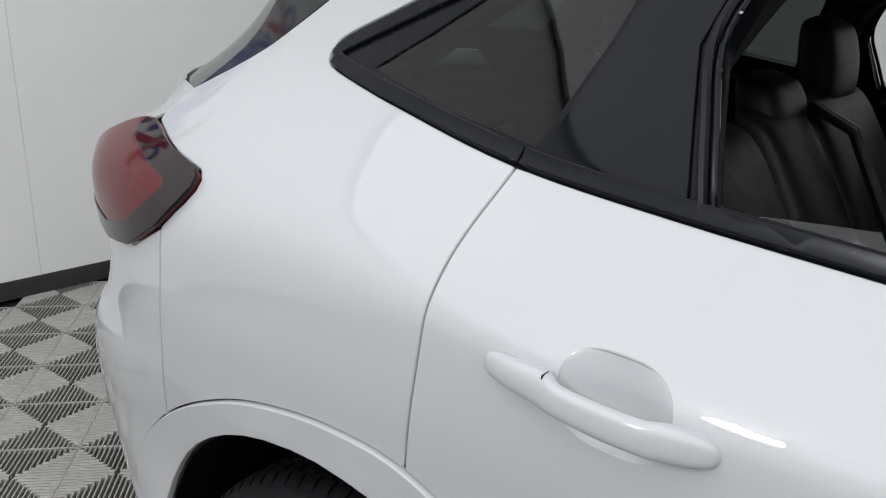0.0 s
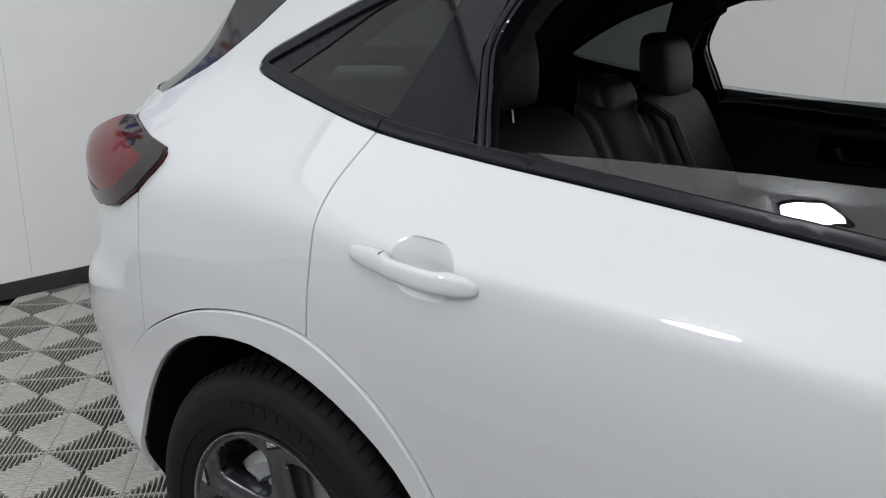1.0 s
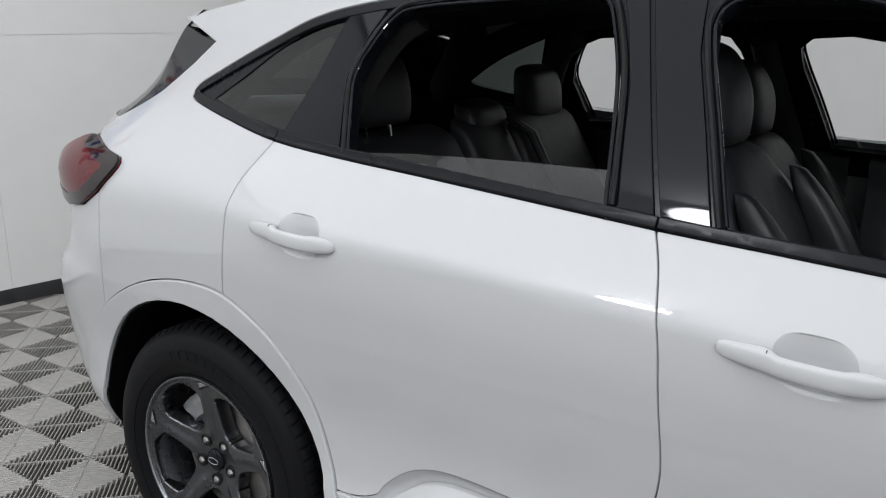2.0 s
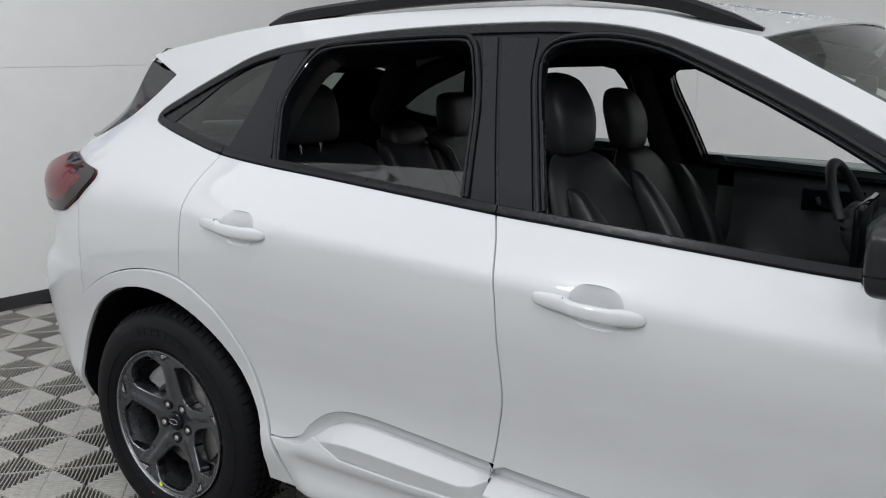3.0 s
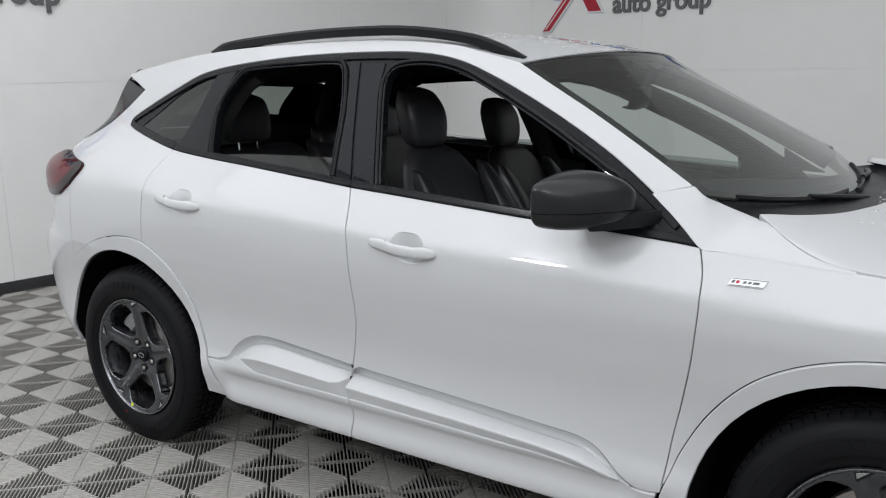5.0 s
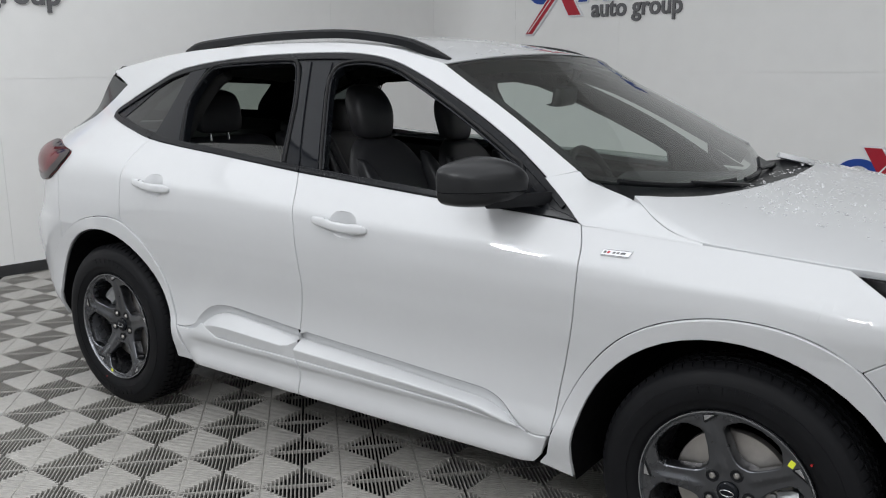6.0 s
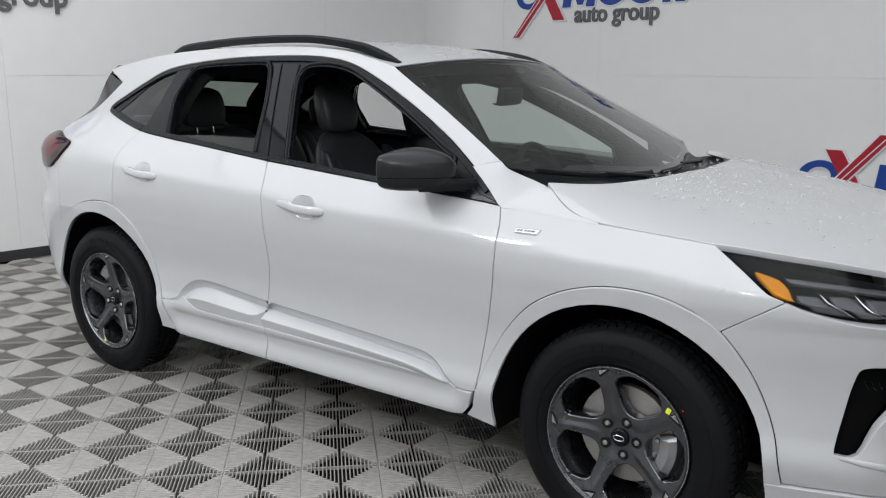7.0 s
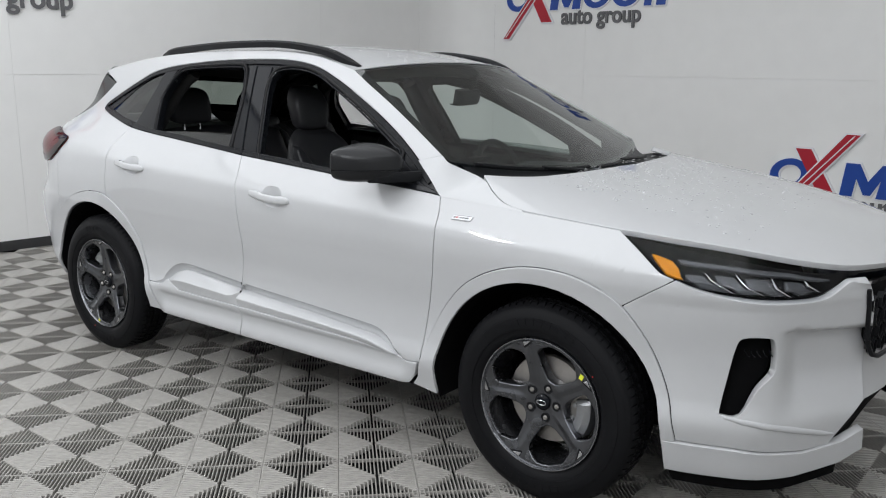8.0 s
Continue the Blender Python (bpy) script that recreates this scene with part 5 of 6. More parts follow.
    for d in (-14, 14):
        bm = bmesh.new()
        revolve(bm, [(0.0, -0.012), (0.008, -0.010), (0.010, 0.0), (0.010, 0.03)], 12)
        bolt = part("slide_pin", bm, CASTING, w)
        p = polar(0.108, caliper_angle + d)
        bolt.matrix_world = pose(p.x, -0.812, p.y)
    # paint mark on the rim
    a = turn + 8 if x > 0 else turn - 121
    p, n = on_wheel(*polar(0.213 if x > 0 else 0.2275, a), -1, 0.0016)
    bm = bmesh.new()
    box(bm, -0.0075, 0.0075, -0.0006, 0.0006, -0.0095, 0.0095, 0.0004, 1)
    part("yellow_sticker", bm, YELLOW, w, "small yellow paper sticker").matrix_world = Matrix.Translation(p) @ pose(0, 0, 0, 0, 25, 0)
    bm = bmesh.new()
    revolve(bm, [(0.0, -0.0006), (0.0028, -0.0004), (0.003, 0.002)], 10)
    q = polar(0.262, a - 4)
    part("red_dot", bm, RED, w).matrix_world = pose(q.x, -0.9005, q.y)
    w.matrix_world = pose(x, 0, 0.361, 0, 0, 0 if s < 0 else 180)
    return w


for s in (-1, 1):
    wheel_at(1.355, s, 32, -12)
    wheel_at(-1.355, s, 16, 118)

# wheel housings, underbody and bulkheads, all dark
for s in (-1, 1):
    for cx in (1.355, -1.355):
        bm = bmesh.new()
        out = arch(cx, 0.445, -6, 190, 26)
        rings = [[Vector((p.x, s * min(y, side(p.x, p.y) - 0.008), p.y)) for p in out] for y in (0.95, 0.70, 0.50)]
        loft(bm, rings, closed=False)
        vs = [bm.verts.new((p.x, s * 0.50, p.y)) for p in out]
        bm.faces.new(vs)
        bmesh.ops.recalc_face_normals(bm, faces=bm.faces)
        part("wheel_liner", bm, MATT_BLACK, car)
bm = bmesh.new()
box(bm, -0.90, 0.90, -0.80, 0.80, 0.275, 0.33, 0.02)
part("underbody", bm, MATT_BLACK, car)
bm = bmesh.new()
box(bm, 0.90, 2.20, -0.50, 0.50, 0.22, 0.28, 0.02)
part("underbody", bm, MATT_BLACK, car)
# added black box that darkens the shaded gap under the nose
bm = bmesh.new()
box(bm, 1.80, 2.12, -0.62, 0.62, 0.165, 0.25, 0.02)
part("nose_shade_box", bm, MATT_BLACK, car)
bm = bmesh.new()
box(bm, -2.20, -0.90, -0.50, 0.50, 0.26, 0.33, 0.02)
part("underbody", bm, MATT_BLACK, car)
for s in (-1, 1):
    bm = bmesh.new()
    loft(bm, [[Vector((x, s * (side(x, 0.32) - 0.006), z)) for z in (0.303, 0.322)] + [Vector((x, s * (side(x, 0.34) - 0.14), z)) for z in (0.335, 0.285)] for x in (-0.86, -0.4, 0.0, 0.4, 0.84)])
    bmesh.ops.recalc_face_normals(bm, faces=bm.faces)
    part("sill", bm, MATT_BLACK, car)

# ---------------------------------------------------------------- cabin
def pad(bm, sections, y, power=0.55, seg=28):
    """A cushion skinned over rounded sections of (x, z, half width, half depth, lean in degrees)."""
    rings = []
    lean = sections[0][4]
    for p, q in zip(catmull([Vector((x, z, 0)) for x, z, hw, hd, a in sections], 4), catmull([Vector((hw, hd, a)) for x, z, hw, hd, a in sections], 4)):
        (x, z, _), (hw, hd, lean) = p, q
        c = Vector((x, y, z))
        u = Vector((math.cos(radians(lean)), 0, -math.sin(radians(lean))))
        ring = []
        for k in range(seg):
            a = 2 * math.pi * k / seg
            ca, sa = math.cos(a), math.sin(a)
            ring.append(c + u * hd * math.copysign(abs(ca) ** power, ca) + Vector((0, 1, 0)) * hw * math.copysign(abs(sa) ** power, sa))
        rings.append(ring)
    loft(bm, rings)
    bmesh.ops.recalc_face_normals(bm, faces=bm.faces)


def front_seat(y, dz, dx):
    bm = bmesh.new()
    pad(bm, [(0.03, 0.62, 0.12, 0.05, 12), (0.015, 0.64, 0.22, 0.080, 12), (-0.03, 0.76, 0.25, 0.080, 14), (-0.07, 0.90, 0.25, 0.068, 14), (-0.115, 1.04, 0.225, 0.056, 15), (-0.16, 1.14, 0.175, 0.048, 16), (-0.185, 1.195, 0.115, 0.040, 16), (-0.19, 1.206, 0.06, 0.018, 16)], y)
    bmesh.ops.translate(bm, vec=(dx, 0, dz), verts=bm.verts)
    seat = part("front_seat", bm, LEATHER, car, "black leather front seat", smooth=60)
    bm = bmesh.new()
    pad(bm, [(-0.215, 1.208, 0.05, 0.022, 10), (-0.213, 1.222, 0.090, 0.042, 10), (-0.22, 1.29, 0.106, 0.052, 10), (-0.232, 1.345, 0.104, 0.052, 10), (-0.246, 1.392, 0.082, 0.040, 10), (-0.252, 1.408, 0.052, 0.024, 10), (-0.254, 1.413, 0.02, 0.008, 10)], y)
    bmesh.ops.translate(bm, vec=(dx, 0, dz), verts=bm.verts)
    part("headrest", bm, LEATHER, seat, smooth=60)
    for d in (-0.06, 0.06):
        bm = bmesh.new()
        tube(bm, [(-0.195 + dx, y + d, 1.17 + dz), (-0.212 + dx, y + d, 1.25 + dz)], 0.006, 8)
        part("headrest_post", bm, CHROME, seat)
    bm = bmesh.new()
    bmesh.ops.translate(bm, vec=(0, 0, 0), verts=bm.verts)
    pad(bm, [(0.28, 0.50, 0.24, 0.27, 0), (0.27, 0.58, 0.265, 0.29, 0), (0.26, 0.66, 0.26, 0.27, 3), (0.25, 0.685, 0.20, 0.20, 3)], y)
    part("seat_cushion", bm, LEATHER, seat, smooth=60)
    for d in (-1, 1):
        bm = bmesh.new()
        pad(bm, [(0.075, 0.68, 0.02, 0.03, 14), (0.07, 0.72, 0.045, 0.055, 14), (0.035, 0.84, 0.050, 0.060, 14), (-0.01, 0.97, 0.046, 0.055, 15), (-0.065, 1.08, 0.035, 0.04, 16), (-0.10, 1.14, 0.015, 0.02, 16)], y + d * 0.195)
        bmesh.ops.translate(bm, vec=(dx, 0, dz), verts=bm.verts)
        part("side_bolster", bm, LEATHER_SIDE, seat, smooth=60)

front_seat(-0.39, 0.0, -0.045)
front_seat(0.40, -0.07, -0.20)

bench = new("rear_bench")
bench.parent = car
bench["label"] = "black leather rear bench"
for y, hw in ((-0.37, 0.27), (0.05, 0.125), (0.42, 0.215)):
    bm = bmesh.new()
    pad(bm, [(-0.90, 0.62, hw * 0.8, 0.05, 20), (-0.93, 0.68, hw, 0.09, 20), (-1.0, 0.84, hw, 0.09, 20), (-1.07, 1.0, hw * 0.99, 0.08, 20), (-1.12, 1.12, hw * 0.95, 0.06, 20), (-1.14, 1.16, hw * 0.85, 0.04, 20), (-1.145, 1.165, hw * 0.5, 0.015, 20)], y)
    part("backrest", bm, LEATHER, bench, smooth=60)
for y, z, hw, hh in ((-0.42, 1.20, 0.125, 0.18), (0.10, 1.12, 0.105, 0.10), (0.46, 1.14, 0.115, 0.17)):
    bm = bmesh.new()
    pad(bm, [(-1.15, z, hw * 0.7, 0.03, 12), (-1.15, z + 0.015, hw * 0.95, 0.045, 12), (-1.155, z + hh * 0.5, hw, 0.050, 12), (-1.165, z + hh * 0.88, hw * 0.9, 0.042, 12), (-1.17, z + hh, hw * 0.6, 0.02, 12)], y)
    part("headrest", bm, LEATHER, bench, smooth=60)
    for d in (-0.05, 0.05):
        bm = bmesh.new()
        tube(bm, [(-1.14, y + d, z - 0.05), (-1.15, y + d, z + 0.02)], 0.006, 8)
        part("headrest_post", bm, CHROME, bench)
for y, hw in ((-0.37, 0.27), (0.05, 0.14), (0.42, 0.215)):
    bm = bmesh.new()
    pad(bm, [(-0.62, 0.50, hw, 0.28, 0), (-0.64, 0.58, hw, 0.29, 0), (-0.65, 0.645, hw * 0.95, 0.26, 4), (-0.66, 0.66, hw * 0.7, 0.2, 4)], y)
    part("cushion", bm, LEATHER, bench, smooth=60)
for y in (0.17, 0.19):
    bm = bmesh.new()
    tube(bm, [(-1.10, y, 1.16), (-1.02, y, 1.12), (-0.90, y + 0.05, 0.85), (-0.84, y + 0.08, 0.70)], 0.010, 6, 2.2)
    part("seat_belt", bm, CABIN, bench, "black woven seat belt")

# floor of the cabin, sides of the boot, inner door skins
bm = bmesh.new()
box(bm, -0.86, 0.88, -0.80, 0.80, 0.31, 0.36)
part("cabin_floor", bm, MATT_BLACK, car, smooth=0)
bm = bmesh.new()
box(bm, -2.0, -1.10, -0.55, 0.55, 0.36, 0.82)
part("boot_floor", bm, MATT_BLACK, car, smooth=0)
for s in (-1, 1):
    bm = bmesh.new()
    rows = []
    for x in (-2.12, -2.0, -1.85, -1.65, -1.45, -1.25, -1.10):
        rows.append([on_side(x, z, s, -0.07)[0] for z in (0.88, 0.95, 1.0, 1.05, 1.1, 1.2, belt_z(x) - 0.02)])
    loft(bm, rows, closed=False)
    part("boot_trim", bm, HEADLINER, car)
    # inner pillars
    for line, r in (([(-1.08, 1.20), (-1.035, 1.34), (-0.97, 1.46), (-0.90, 1.51)], 0.05), ([(-0.20, 1.08), (-0.255, 1.3), (-0.28, 1.42), (-0.290, 1.50)], 0.045), ([(-1.50, 1.28), (-1.36, 1.38), (-1.22, 1.46), (-1.05, 1.52)], 0.035), ([(-1.66, 1.28), (-1.58, 1.36), (-1.52, 1.44), (-1.45, 1.50)], 0.06), ([(0.86, 1.15), (0.70, 1.245), (0.50, 1.355), (0.30, 1.45), (0.10, 1.515)], 0.032), ([(0.1, 1.525), (-0.3, 1.545), (-0.8, 1.535), (-1.2, 1.50)], 0.032)):
        bm = bmesh.new()
        hold = on_far if s > 0 and line[0][0] < 0.1 and line[-1][0] > -1.19 and len(line) < 5 and line[0][1] < 1.4 else on_side
        tube(bm, [hold(x, z, s, -0.02 - r)[0] for x, z in catmull([Vector(p) for p in line], 4)], r, 10, 0.8)
        part("pillar_trim", bm, HEADLINER, car)
    for x0, x1, name in ((-0.16, 0.88, "front"), (-1.10, -0.22, "rear")):
        bm = bmesh.new()
        rows = []
        n = 12
        for i in range(n + 1):
            x = x0 + (x1 - x0) * i / n
            top = belt_z(x) + (0.006 if s < 0 else -0.045)
            rows.append([on_side(x, z, s, -d)[0] for z, d in ((0.42, 0.10), (0.62, 0.105), (0.66, 0.16), (0.74, 0.17), (0.80, 0.12), (0.95, 0.105), (top - 0.05, 0.085), (top - 0.012, 0.075), (top, 0.055), (top - 0.004, 0.03))])
        loft(bm, rows, closed=False)
        bmesh.ops.recalc_face_normals(bm, faces=bm.faces)
        card = part("door_card", bm, CABIN, car, "black moulded door trim", smooth=50)
        cx = {("front", -1): 0.50, ("rear", -1): -0.70, ("front", 1): 0.19, ("rear", 1): -0.71}[name, s]
        zc = belt_z(cx) - 0.085
        bm = bmesh.new()
        tube(bm, [on_side(cx - 0.05, zc + 0.020, s, -0.112)[0], on_side(cx - 0.035, zc - 0.008, s, -0.118)[0], on_side(cx - 0.01, zc - 0.014, s, -0.125)[0], on_side(cx + 0.06, zc - 0.018, s, -0.125)[0]], [0.010, 0.011, 0.009, 0.008], 8, 1.2)
        part("inner_handle", bm, CHROME, card, "satin chrome inner handle")
        bm = bmesh.new()
        box(bm, -0.10, 0.11, -0.004, 0.004, -0.04, 0.04, 0.003, 1)
        bezel = part("handle_bezel", bm, GLOSS_BLACK, card)
        bezel.matrix_world = Matrix.Translation(on_side(cx, zc, s, -0.104)[0])

# dashboard, wheel, mirror
bm = bmesh.new()
rings = []
for y in (-0.76, -0.70, -0.5, -0.2, 0.0, 0.2, 0.34, 0.5, 0.70, 0.76):
    hump = 0.045 * math.exp(-((y - 0.385) / 0.16) ** 2)
    drop = -0.045 + 0.0 * y
    top = 1.03 + hump - 0.02 * (y > 0)
    rings.append([Vector(p) for p in ((0.40, y, 0.62), (0.42, y, 0.80), (0.46, y, top - 0.05), (0.50, y, top - 0.005), (0.56, y, top), (0.75, y, top + 0.005), (0.92, y, 1.045), (0.98, y, 1.0), (0.98, y, 0.62))])
loft(bm, rings)
bmesh.ops.recalc_face_normals(bm, faces=bm.faces)
dash = part("dashboard", bm, CABIN, car, "black soft-touch dashboard", smooth=40)
bm = bmesh.new()
box(bm, 0.405, 0.425, -0.17, 0.13, 0.93, 1.085, 0.008)
part("centre_screen", bm, GLOSS_BLACK, dash)
bm = bmesh.new()
ring = [Vector((0.0, 0.185 * math.cos(a), 0.185 * math.sin(a))) for a in [2 * math.pi * k / 36 for k in range(37)]]
tube(bm, ring, 0.016, 10)
box(bm, -0.02, 0.03, -0.07, 0.07, -0.06, 0.05, 0.02)
box(bm, -0.01, 0.01, -0.18, 0.18, -0.025, 0.02, 0.008)
box(bm, -0.01, 0.01, -0.025, 0.025, -0.18, 0.0, 0.008)
bmesh.ops.recalc_face_normals(bm, faces=bm.faces)
steer = part("steering_wheel", bm, LEATHER, dash, "black leather steering wheel")
steer.matrix_world = pose(0.33, 0.40, 0.955, 0, -24, 0)
bm = bmesh.new()
pad(bm, [(-0.03, -0.035, 0.11, 0.012, 0), (0.0, -0.03, 0.125, 0.022, 0), (0.0, 0.03, 0.125, 0.022, 0), (-0.01, 0.036, 0.11, 0.012, 0)], 0.0)
glass_mirror = part("rear_view_mirror", bm, SATIN_BLACK, car, "black rear-view mirror", smooth=50)
glass_mirror.matrix_world = pose(0.375, 0.02, 1.365, 0, 10, 12)
bm = bmesh.new()
tube(bm, [(0.37, 0.05, 1.39), (0.42, 0.02, 1.44), (0.44, 0.0, 1.475)], [0.010, 0.014, 0.02], 8)
part("mirror_stalk", bm, SATIN_BLACK, car)

# ---------------------------------------------------------------- badge and small marks
bm = bmesh.new()
loop = [(0.995, 0.992), (1.075, 0.992), (1.066, 0.976), (0.986, 0.976)]
f = [bm.verts.new(on_side(x, z, -1, 0.004)[0]) for x, z in loop]
g = [bm.verts.new(on_side(x, z, -1, -0.002)[0]) for x, z in loop]
bm.faces.new(f)
for i in range(4):
    bm.faces.new((f[i], g[i], g[(i + 1) % 4], f[(i + 1) % 4]))
bmesh.ops.recalc_face_normals(bm, faces=bm.faces)
badge = part("wing_badge", bm, SIGN_WHITE, car, "small bright parallelogram badge", smooth=0)
for x0, x1, z0, z1, mat in ((0.994, 1.001, 0.9815, 0.9875, SIGN_GREY), (1.004, 1.011, 0.9815, 0.9875, SIGN_RED), (1.020, 1.027, 0.982, 0.987, SIGN_GREY), (1.031, 1.038, 0.982, 0.987, SIGN_GREY), (1.042, 1.056, 0.982, 0.987, SIGN_GREY), (0.987, 1.066, 0.9765, 0.9778, SIGN_GREY), (0.993, 1.073, 0.9903, 0.9915, SIGN_GREY)):
    bm = bmesh.new()
    f = [bm.verts.new(on_side(x, z, -1, 0.0046)[0]) for x, z in ((x0, z0), (x1, z0), (x1 + 0.003, z1), (x0 + 0.003, z1))]
    bm.faces.new(f)
    part("badge_bar", bm, mat, badge, smooth=0)


# ---------------------------------------------------------------- wall signs
def plate(bm, loop, depth, back=0.0):
    """A flat shape of (across, up) points, standing depth proud of its wall."""
    f = [bm.verts.new((x, -depth, z)) for x, z in loop]
    g = [bm.verts.new((x, -back, z)) for x, z in loop]
    bm.faces.new(f)
    for i in range(len(f)):
        j = (i + 1) % len(f)
        bm.faces.new((f[i], g[i], g[j], f[j]))
    bmesh.ops.recalc_face_normals(bm, faces=bm.faces)


def ring_plate(bm, cx, cz, rx, rz, wx, wz, depth, lean=0.12):
    n = 40
    o, i, ob, ib = [], [], [], []
    for k in range(n):
        a = 2 * math.pi * k / n
        for lst, qx, qz, d in ((o, rx, rz, depth), (i, rx - wx, rz - wz, depth), (ob, rx, rz, 0), (ib, rx - wx, rz - wz, 0)):
            z = cz + qz * math.sin(a)
            lst.append(bm.verts.new((cx + qx * math.cos(a) + lean * (z - cz), -d, z)))
    for k in range(n):
        j = (k + 1) % n
        bm.faces.new((o[k], o[j], i[j], i[k]))
        bm.faces.new((o[k], ob[k], ob[j], o[j]))
        bm.faces.new((i[k], i[j], ib[j], ib[k]))
    bmesh.ops.recalc_face_normals(bm, faces=bm.faces)


def wall_sign(m, label):
    """A raised sign: blue rings and blocks, two crossing red bars, grey words below."""
    sign = thing("wall_sign", label, "sign", m, group="signs on the walls")
    sk = 0.12
    def slab(x0, x1, z0, z1):
        return [(x0 + sk * z0, z0), (x1 + sk * z0, z0), (x1 + sk * z1, z1), (x0 + sk * z1, z1)]
    rings = [(0.175, 0.135, 0.175, 0.135), (1.21, 0.135, 0.165, 0.135), (1.56, 0.135, 0.165, 0.135)]
    blocks = [[(0.61, 0), (0.71, 0), (0.735, 0.15), (0.80, 0.02), (0.855, 0.02), (0.93, 0.15), (0.90, 0.0), (1.0, 0.0), (1.035, 0.27), (0.93, 0.27), (0.83, 0.13), (0.755, 0.27), (0.645, 0.27)], slab(1.765, 1.985, 0.12, 0.27), slab(1.765, 1.845, 0, 0.118), slab(1.90, 2.0, 0.0, 0.118)]
    long_bar = [(-0.03, -0.285), (0.05, -0.285), (0.74, 0.50), (0.63, 0.50)]
    short_bar = [(0.215, 0.36), (0.345, 0.36), (0.64, -0.12), (0.50, -0.12)]
    for cx, cz, rx, rz in rings:
        bm = bmesh.new()
        ring_plate(bm, cx, cz, rx + 0.014, rz + 0.014, 0.103, 0.083, 0.016)
        part("white_edge", bm, SIGN_WHITE, sign, smooth=30)
        bm = bmesh.new()
        ring_plate(bm, cx, cz, rx, rz, 0.075, 0.055, 0.022)
        part("blue_ring", bm, SIGN_BLUE, sign, smooth=30)
    def grown(loop, d):
        return [(p.x, p.y) for p in inset([Vector(q) for q in loop], -d)]
    for b in blocks:
        bm = bmesh.new()
        plate(bm, grown(b, 0.012), 0.016)
        part("white_edge", bm, SIGN_WHITE, sign, smooth=0)
        bm = bmesh.new()
        plate(bm, b, 0.022)
        part("blue_block", bm, SIGN_BLUE, sign, smooth=0)
    for b, d in ((short_bar, 0.026), (long_bar, 0.034)):
        bm = bmesh.new()
        plate(bm, grown(b, 0.014), d - 0.006)
        part("white_edge", bm, SIGN_WHITE, sign, smooth=0)
        bm = bmesh.new()
        plate(bm, b, d)
        part("red_bar", bm, SIGN_RED, sign, smooth=0)
    bm = bmesh.new()
    plate(bm, [(0.0, -0.27), (0.012, -0.27), (0.70, 0.49), (0.688, 0.49)], 0.0365, 0.03)
    part("white_line", bm, SIGN_WHITE, sign, smooth=0)
    words = bpy.data.curves.new("words", "FONT")
    words.body, words.size, words.extrude, words.offset = "auto group", 0.232, 0.008, 0.005
    words.materials.append(SIGN_GREY)
    flat = new("lettering_curve", words)
    bpy.context.view_layer.update()
    me = bpy.data.meshes.new_from_object(flat.evaluated_get(bpy.context.evaluated_depsgraph_get()))
    bpy.data.objects.remove(flat)
    width = max(v.co.x for v in me.vertices) - min(v.co.x for v in me.vertices)
    me.transform(Matrix.Translation((0.76, -0.010, -0.145)) @ Matrix.Rotation(radians(90), 4, "X") @ Matrix.Diagonal((0.97 / width, 1, 1, 1)))
    me.materials.clear()
    me.materials.append(SIGN_GREY)
    ob = new("lettering", me)
    ob.parent = sign
    ob["label"] = "grey raised words auto group"
    return sign


SIGN_LABEL = "raised blue and red dealer sign on white wall"
wall_sign(ROOM @ pose(-3.37, NORTH - 0.001, 2.075), SIGN_LABEL)
wall_sign(ROOM @ pose(-0.21, NORTH - 0.001, 0.475), SIGN_LABEL)
wall_sign(ROOM @ pose(3.0, NORTH - 0.001, 2.06), SIGN_LABEL)
wall_sign(ROOM @ pose(WEST + 0.001, -1.72, 2.08, 0, 0, 90), SIGN_LABEL)
wall_sign(ROOM @ pose(-1.2, SOUTH + 0.001, 2.06, 0, 0, 180), SIGN_LABEL)
wall_sign(ROOM @ pose(-3.0, SOUTH + 0.001, 0.6, 0, 0, 180), SIGN_LABEL)
wall_sign(ROOM @ pose(4.2, SOUTH + 0.001, 0.6, 0, 0, 180), SIGN_LABEL)

# ---------------------------------------------------------------- ceiling lamps
def lamp_fixture(x, y):
    """A round lamp head hung from a short rod, facing the car."""
    lamp = thing("ceiling_lamp", "round white hanging lamp with dark rim", "lamp", pose(x, y, CEILING), group="round lamps under the ceiling")
    m = pose(0, 0.02, -0.38, LAMP_TILT)
    bm = bmesh.new()
    revolve(bm, [(0.0, 0.05), (0.26, 0.04), (0.315, 0.0), (0.315, -0.06), (0.30, -0.085), (0.0, -0.08)], 40, axis="z")
    part("housing", bm, LAMP_BODY, lamp, smooth=30).matrix_world = lamp.matrix_world @ m
    bm = bmesh.new()
    revolve(bm, [(0.316, -0.07), (0.36, -0.07), (0.365, -0.11), (0.34, -0.12), (0.316, -0.10)], 40, axis="z", close=True)
    part("rim", bm, SATIN_BLACK, lamp, smooth=30).matrix_world = lamp.matrix_world @ m
    bm = bmesh.new()
    tube(bm, [(0, -0.03, 0.0), (0, -0.03, -0.36)], 0.02, 10)
    part("rod", bm, SATIN_BLACK, lamp)
    return lamp


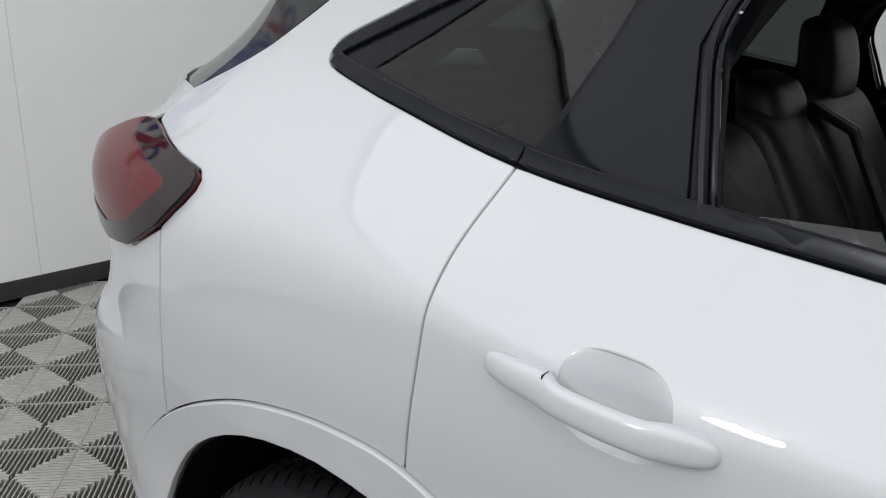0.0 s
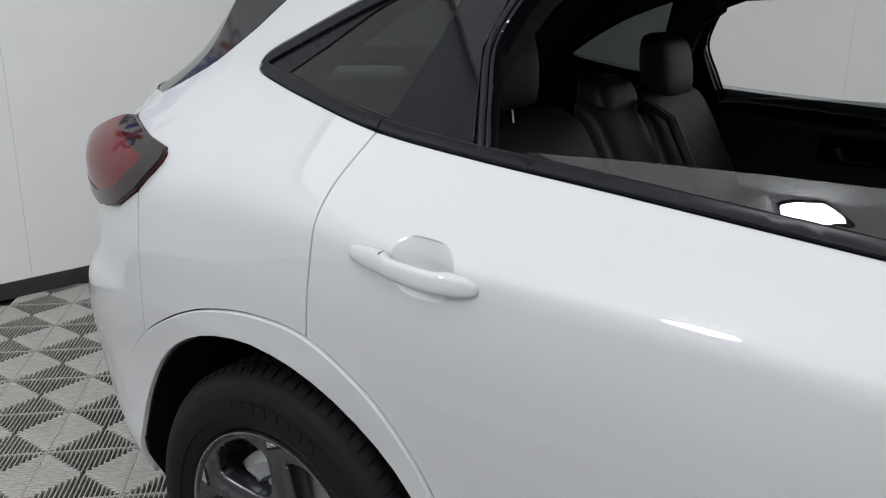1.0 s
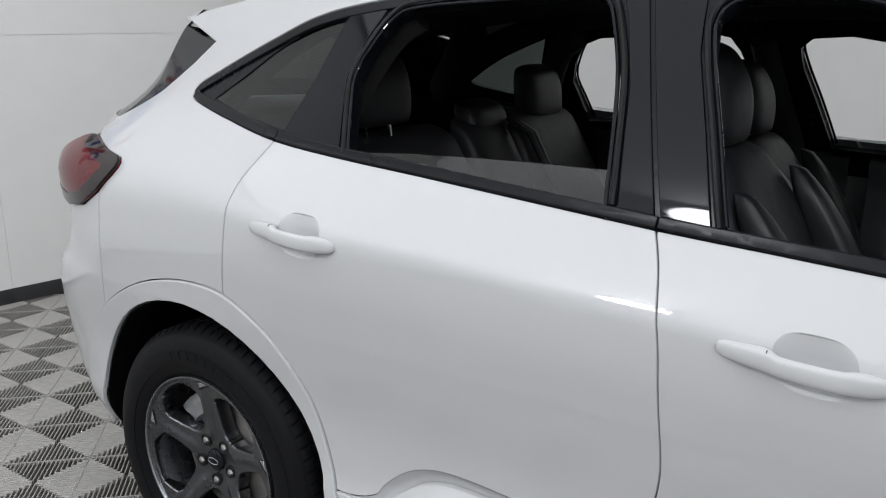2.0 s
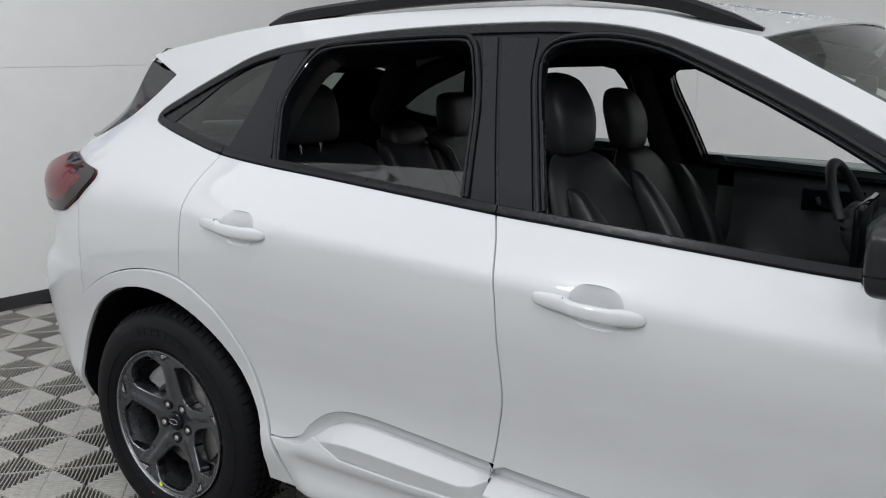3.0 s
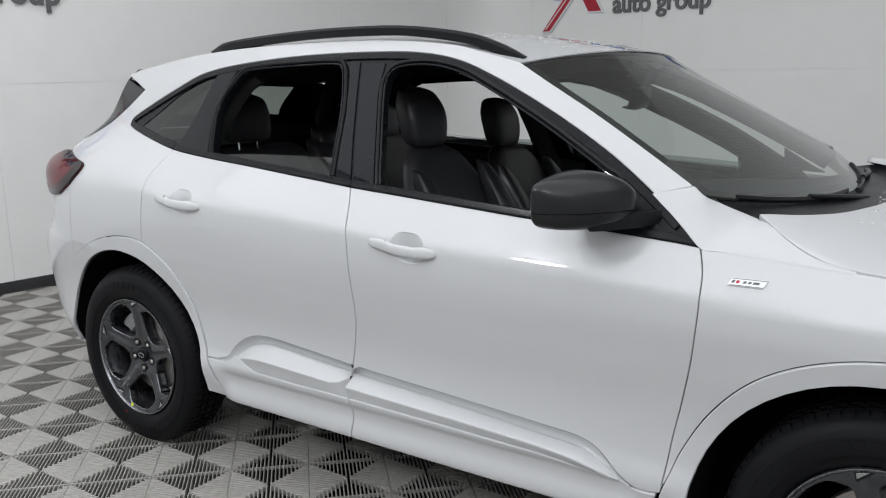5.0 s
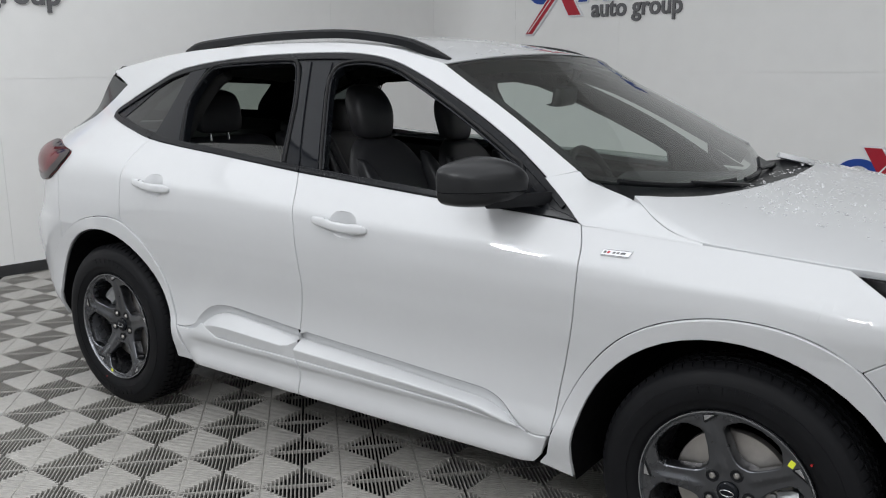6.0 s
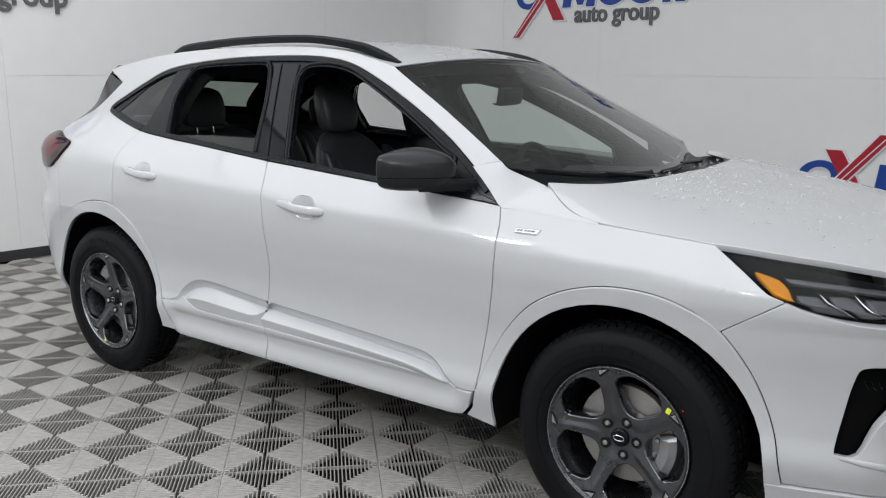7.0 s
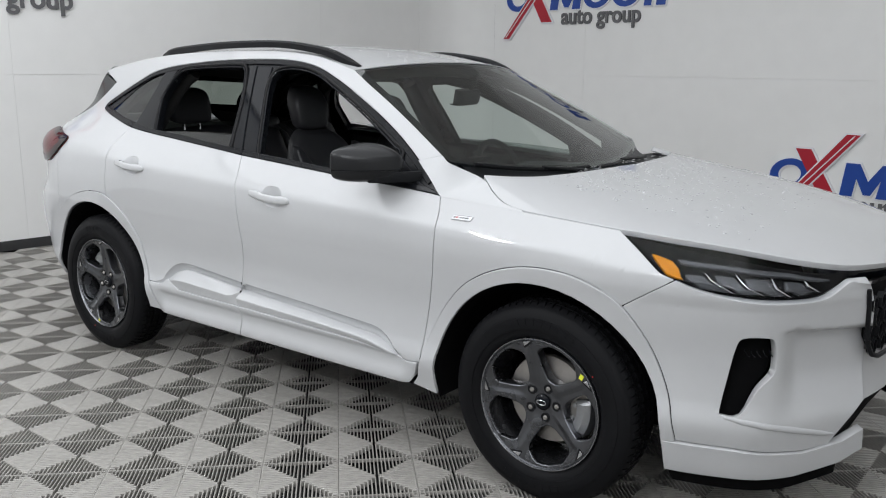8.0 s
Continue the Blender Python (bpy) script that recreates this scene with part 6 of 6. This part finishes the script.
for lx, ly, watts in LAMPS:
    lamp_fixture(lx, ly)
# an assumed body for the added fill light, out of view overhead
for lx, ly, long, broad, watts in FILL_PANELS:
    light = thing("fill_light_panel", "unseen white diffuser panel added for even light", "lamp", pose(lx, ly, CEILING, 0, 0, math.degrees(ROOM_TURN)), group="light panels on the ceiling")
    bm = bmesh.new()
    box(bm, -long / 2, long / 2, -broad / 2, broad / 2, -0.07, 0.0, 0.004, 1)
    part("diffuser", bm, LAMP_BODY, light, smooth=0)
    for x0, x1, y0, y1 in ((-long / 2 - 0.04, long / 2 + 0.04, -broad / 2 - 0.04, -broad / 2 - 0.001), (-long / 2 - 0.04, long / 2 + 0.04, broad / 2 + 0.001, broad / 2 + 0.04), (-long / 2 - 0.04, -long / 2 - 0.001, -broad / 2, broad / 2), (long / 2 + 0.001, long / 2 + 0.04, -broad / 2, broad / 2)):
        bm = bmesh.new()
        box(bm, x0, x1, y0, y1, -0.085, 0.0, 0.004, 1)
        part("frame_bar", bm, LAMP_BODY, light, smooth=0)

# ---------------------------------------------------------------- water drops left on the bonnet
rnd = random.Random(5)
bm = bmesh.new()
for k in range(1500):
    x, y = rnd.uniform(1.2, 1.95), rnd.uniform(-0.62, 0.68)
    if rnd.random() > 0.25 + 0.75 * math.exp(-((x - 1.35) / 0.25) ** 2):
        continue
    p, n = on_hood(x, y, -1, 0.0)
    r = rnd.choice((0.002, 0.003, 0.003, 0.004, 0.006))
    q = n.to_track_quat("Z", "Y").to_matrix()
    rows = [[p + q @ Vector((r * c * math.cos(a), r * c * math.sin(a), r * h)) for a in [2 * math.pi * j / 8 for j in range(8)]] for c, h in ((1.0, 0.0), (0.85, 0.28), (0.45, 0.45))]
    v = [[bm.verts.new(t) for t in row] for row in rows]
    for a, b in zip(v, v[1:]):
        for j in range(8):
            bm.faces.new((a[j], a[(j + 1) % 8], b[(j + 1) % 8], b[j]))
    bm.faces.new(v[-1])
for k in range(240):
    x, y = rnd.uniform(-0.10, 0.36), rnd.uniform(-0.50, 0.50)
    hit, place, n, face = roof_sheet.closest_point_on_mesh(Vector((x, y, 1.62)))
    if not hit or rnd.random() > 0.35 + 0.65 * soft(0.0, 0.25, x):
        continue
    r = rnd.choice((0.002, 0.0025, 0.003, 0.004, 0.005))
    q = n.to_track_quat("Z", "Y").to_matrix()
    v = [[bm.verts.new(place + q @ Vector((r * c * math.cos(2 * math.pi * j / 8), r * c * math.sin(2 * math.pi * j / 8), r * h))) for j in range(8)] for c, h in ((1.0, 0.0), (0.85, 0.28), (0.45, 0.45))]
    for a, b in zip(v, v[1:]):
        for j in range(8):
            bm.faces.new((a[j], a[(j + 1) % 8], b[(j + 1) % 8], b[j]))
    bm.faces.new(v[-1])
WATER = bpy.data.materials.new("water_drops")
WATER.use_nodes = True
wp = WATER.node_tree.nodes["Principled BSDF"]
wp.inputs["Base Color"].default_value = (0.95, 0.96, 0.97, 1)
wp.inputs["Roughness"].default_value = 0.02
wp.inputs["IOR"].default_value = 1.33
wp.inputs["Transmission Weight"].default_value = 0.7
drops = part("water_drops", bm, WATER, None, smooth=60)
tagged(drops, "scattered clear water drops on bonnet and roof edge", "water", kind="stuff")

# ---------------------------------------------------------------- floor tiles, each with four fans of ribs
def tile_mesh(ribs=20):
    """One tile about its middle: open and close ribs run from its edges to the diagonals, over slots."""
    verts, faces = [], []
    edge, pitch = TILE_SIZE / 2, TILE_SIZE / ribs

    def bar(c, sn, x0, x1, y0, y1, z0, z1):
        b = len(verts)
        t = 0.0012
        for x, yy, z in ((x0, y0 + t, z0), (x1, y0 + t, z0), (x1, y1 - t, z0), (x0, y1 - t, z0), (x0, y0, z0 - t), (x1, y0, z0 - t), (x1, y1, z0 - t), (x0, y1, z0 - t), (x0, y0, z1), (x1, y0, z1), (x1, y1, z1), (x0, y1, z1)):
            verts.append((c * x - sn * yy, sn * x + c * yy, z))
        for a, d in ((0, 4), (4, 8)):
            for k in range(4):
                faces.append((b + a + k, b + d + k, b + d + (k + 1) % 4, b + a + (k + 1) % 4))
        faces.append((b, b + 1, b + 2, b + 3))

    for turn in range(4):
        c, sn = (1, 0, -1, 0)[turn], (0, 1, 0, -1)[turn]
        # alternate fans get thinner ribs: the shade in their slots is built into the shape
        w = pitch * (0.165 if turn % 2 else 0.39)
        for k in range(ribs):
            y = -edge + pitch * (k + 0.5)
            x0 = abs(y) + 0.001
            if edge - x0 > 0.006:
                bar(c, sn, x0, edge - 0.0036, y - w, y + w, 0.0, -0.022)
        # rim bar along the edge
        bar(c, sn, edge - 0.0040, edge - 0.0007, -edge + 0.001, edge - 0.001, -0.0008, -0.012)
    return verts, faces


tv, tf = tile_mesh()
tile_me = bpy.data.meshes.new("tile")
tile_me.from_pydata(tv, [], tf)
tile_me.materials.append(TILE)
near, rest = [], []
for i in range(-32, 34):
    for j in range(-32, 34):
        c = TILE_AT + Matrix.Rotation(TILE_TURN, 3, "Z") @ Vector(((i + 0.5) * TILE_SIZE, (j + 0.5) * TILE_SIZE, 0))
        q = ROOM.inverted() @ c
        if not (WEST + 0.02 < q.x < EAST - 0.02 and SOUTH + 0.02 < q.y < NORTH - 0.02):
            continue
        d = max(abs(c.x + 0.9) / 3.4, abs(c.y + 1.0) / 1.6)
        rest.append((d, c))
rest.sort(key=lambda r: r[0])
for d, c in rest[:300]:
    ob = new("tile", tile_me)
    ob.parent = floor
    ob.matrix_world = Matrix.Translation(c) @ Matrix.Rotation(TILE_TURN, 4, "Z")
base = np.array(tv) @ np.array(Matrix.Rotation(TILE_TURN, 3, "Z").transposed())
far = [c for d, c in rest[300:] if -4.6 < c.x < 6.0 and -4.4 < c.y < 3.4]
allv = np.concatenate([base + np.array(c) for c in far])
allf = [tuple(v + k * len(tv) for v in f) for k in range(len(far)) for f in tf]
field_me = bpy.data.meshes.new("tile_field")
field_me.from_pydata(allv.tolist(), [], allf)
field_me.materials.append(TILE)
field = new("tile_field", field_me)
tagged(field, "further grey ribbed floor tiles in the bay", "floor tiles", kind="stuff")
# towards the far walls the ribs are coarser
cv, cf = tile_mesh(8)
coarse = np.array(cv) @ np.array(Matrix.Rotation(TILE_TURN, 3, "Z").transposed())
edge_tiles = [c for d, c in rest[300:] if not (-4.6 < c.x < 6.0 and -4.4 < c.y < 3.4)]
outer_me = bpy.data.meshes.new("outer_tiles")
outer_me.from_pydata(np.concatenate([coarse + np.array(c) for c in edge_tiles]).tolist(), [], [tuple(v + k * len(cv) for v in f) for k in range(len(edge_tiles)) for f in cf])
outer_me.materials.append(TILE)
outer = new("outer_tiles", outer_me)
tagged(outer, "grey floor tiles along the far walls", "floor tiles", kind="stuff")
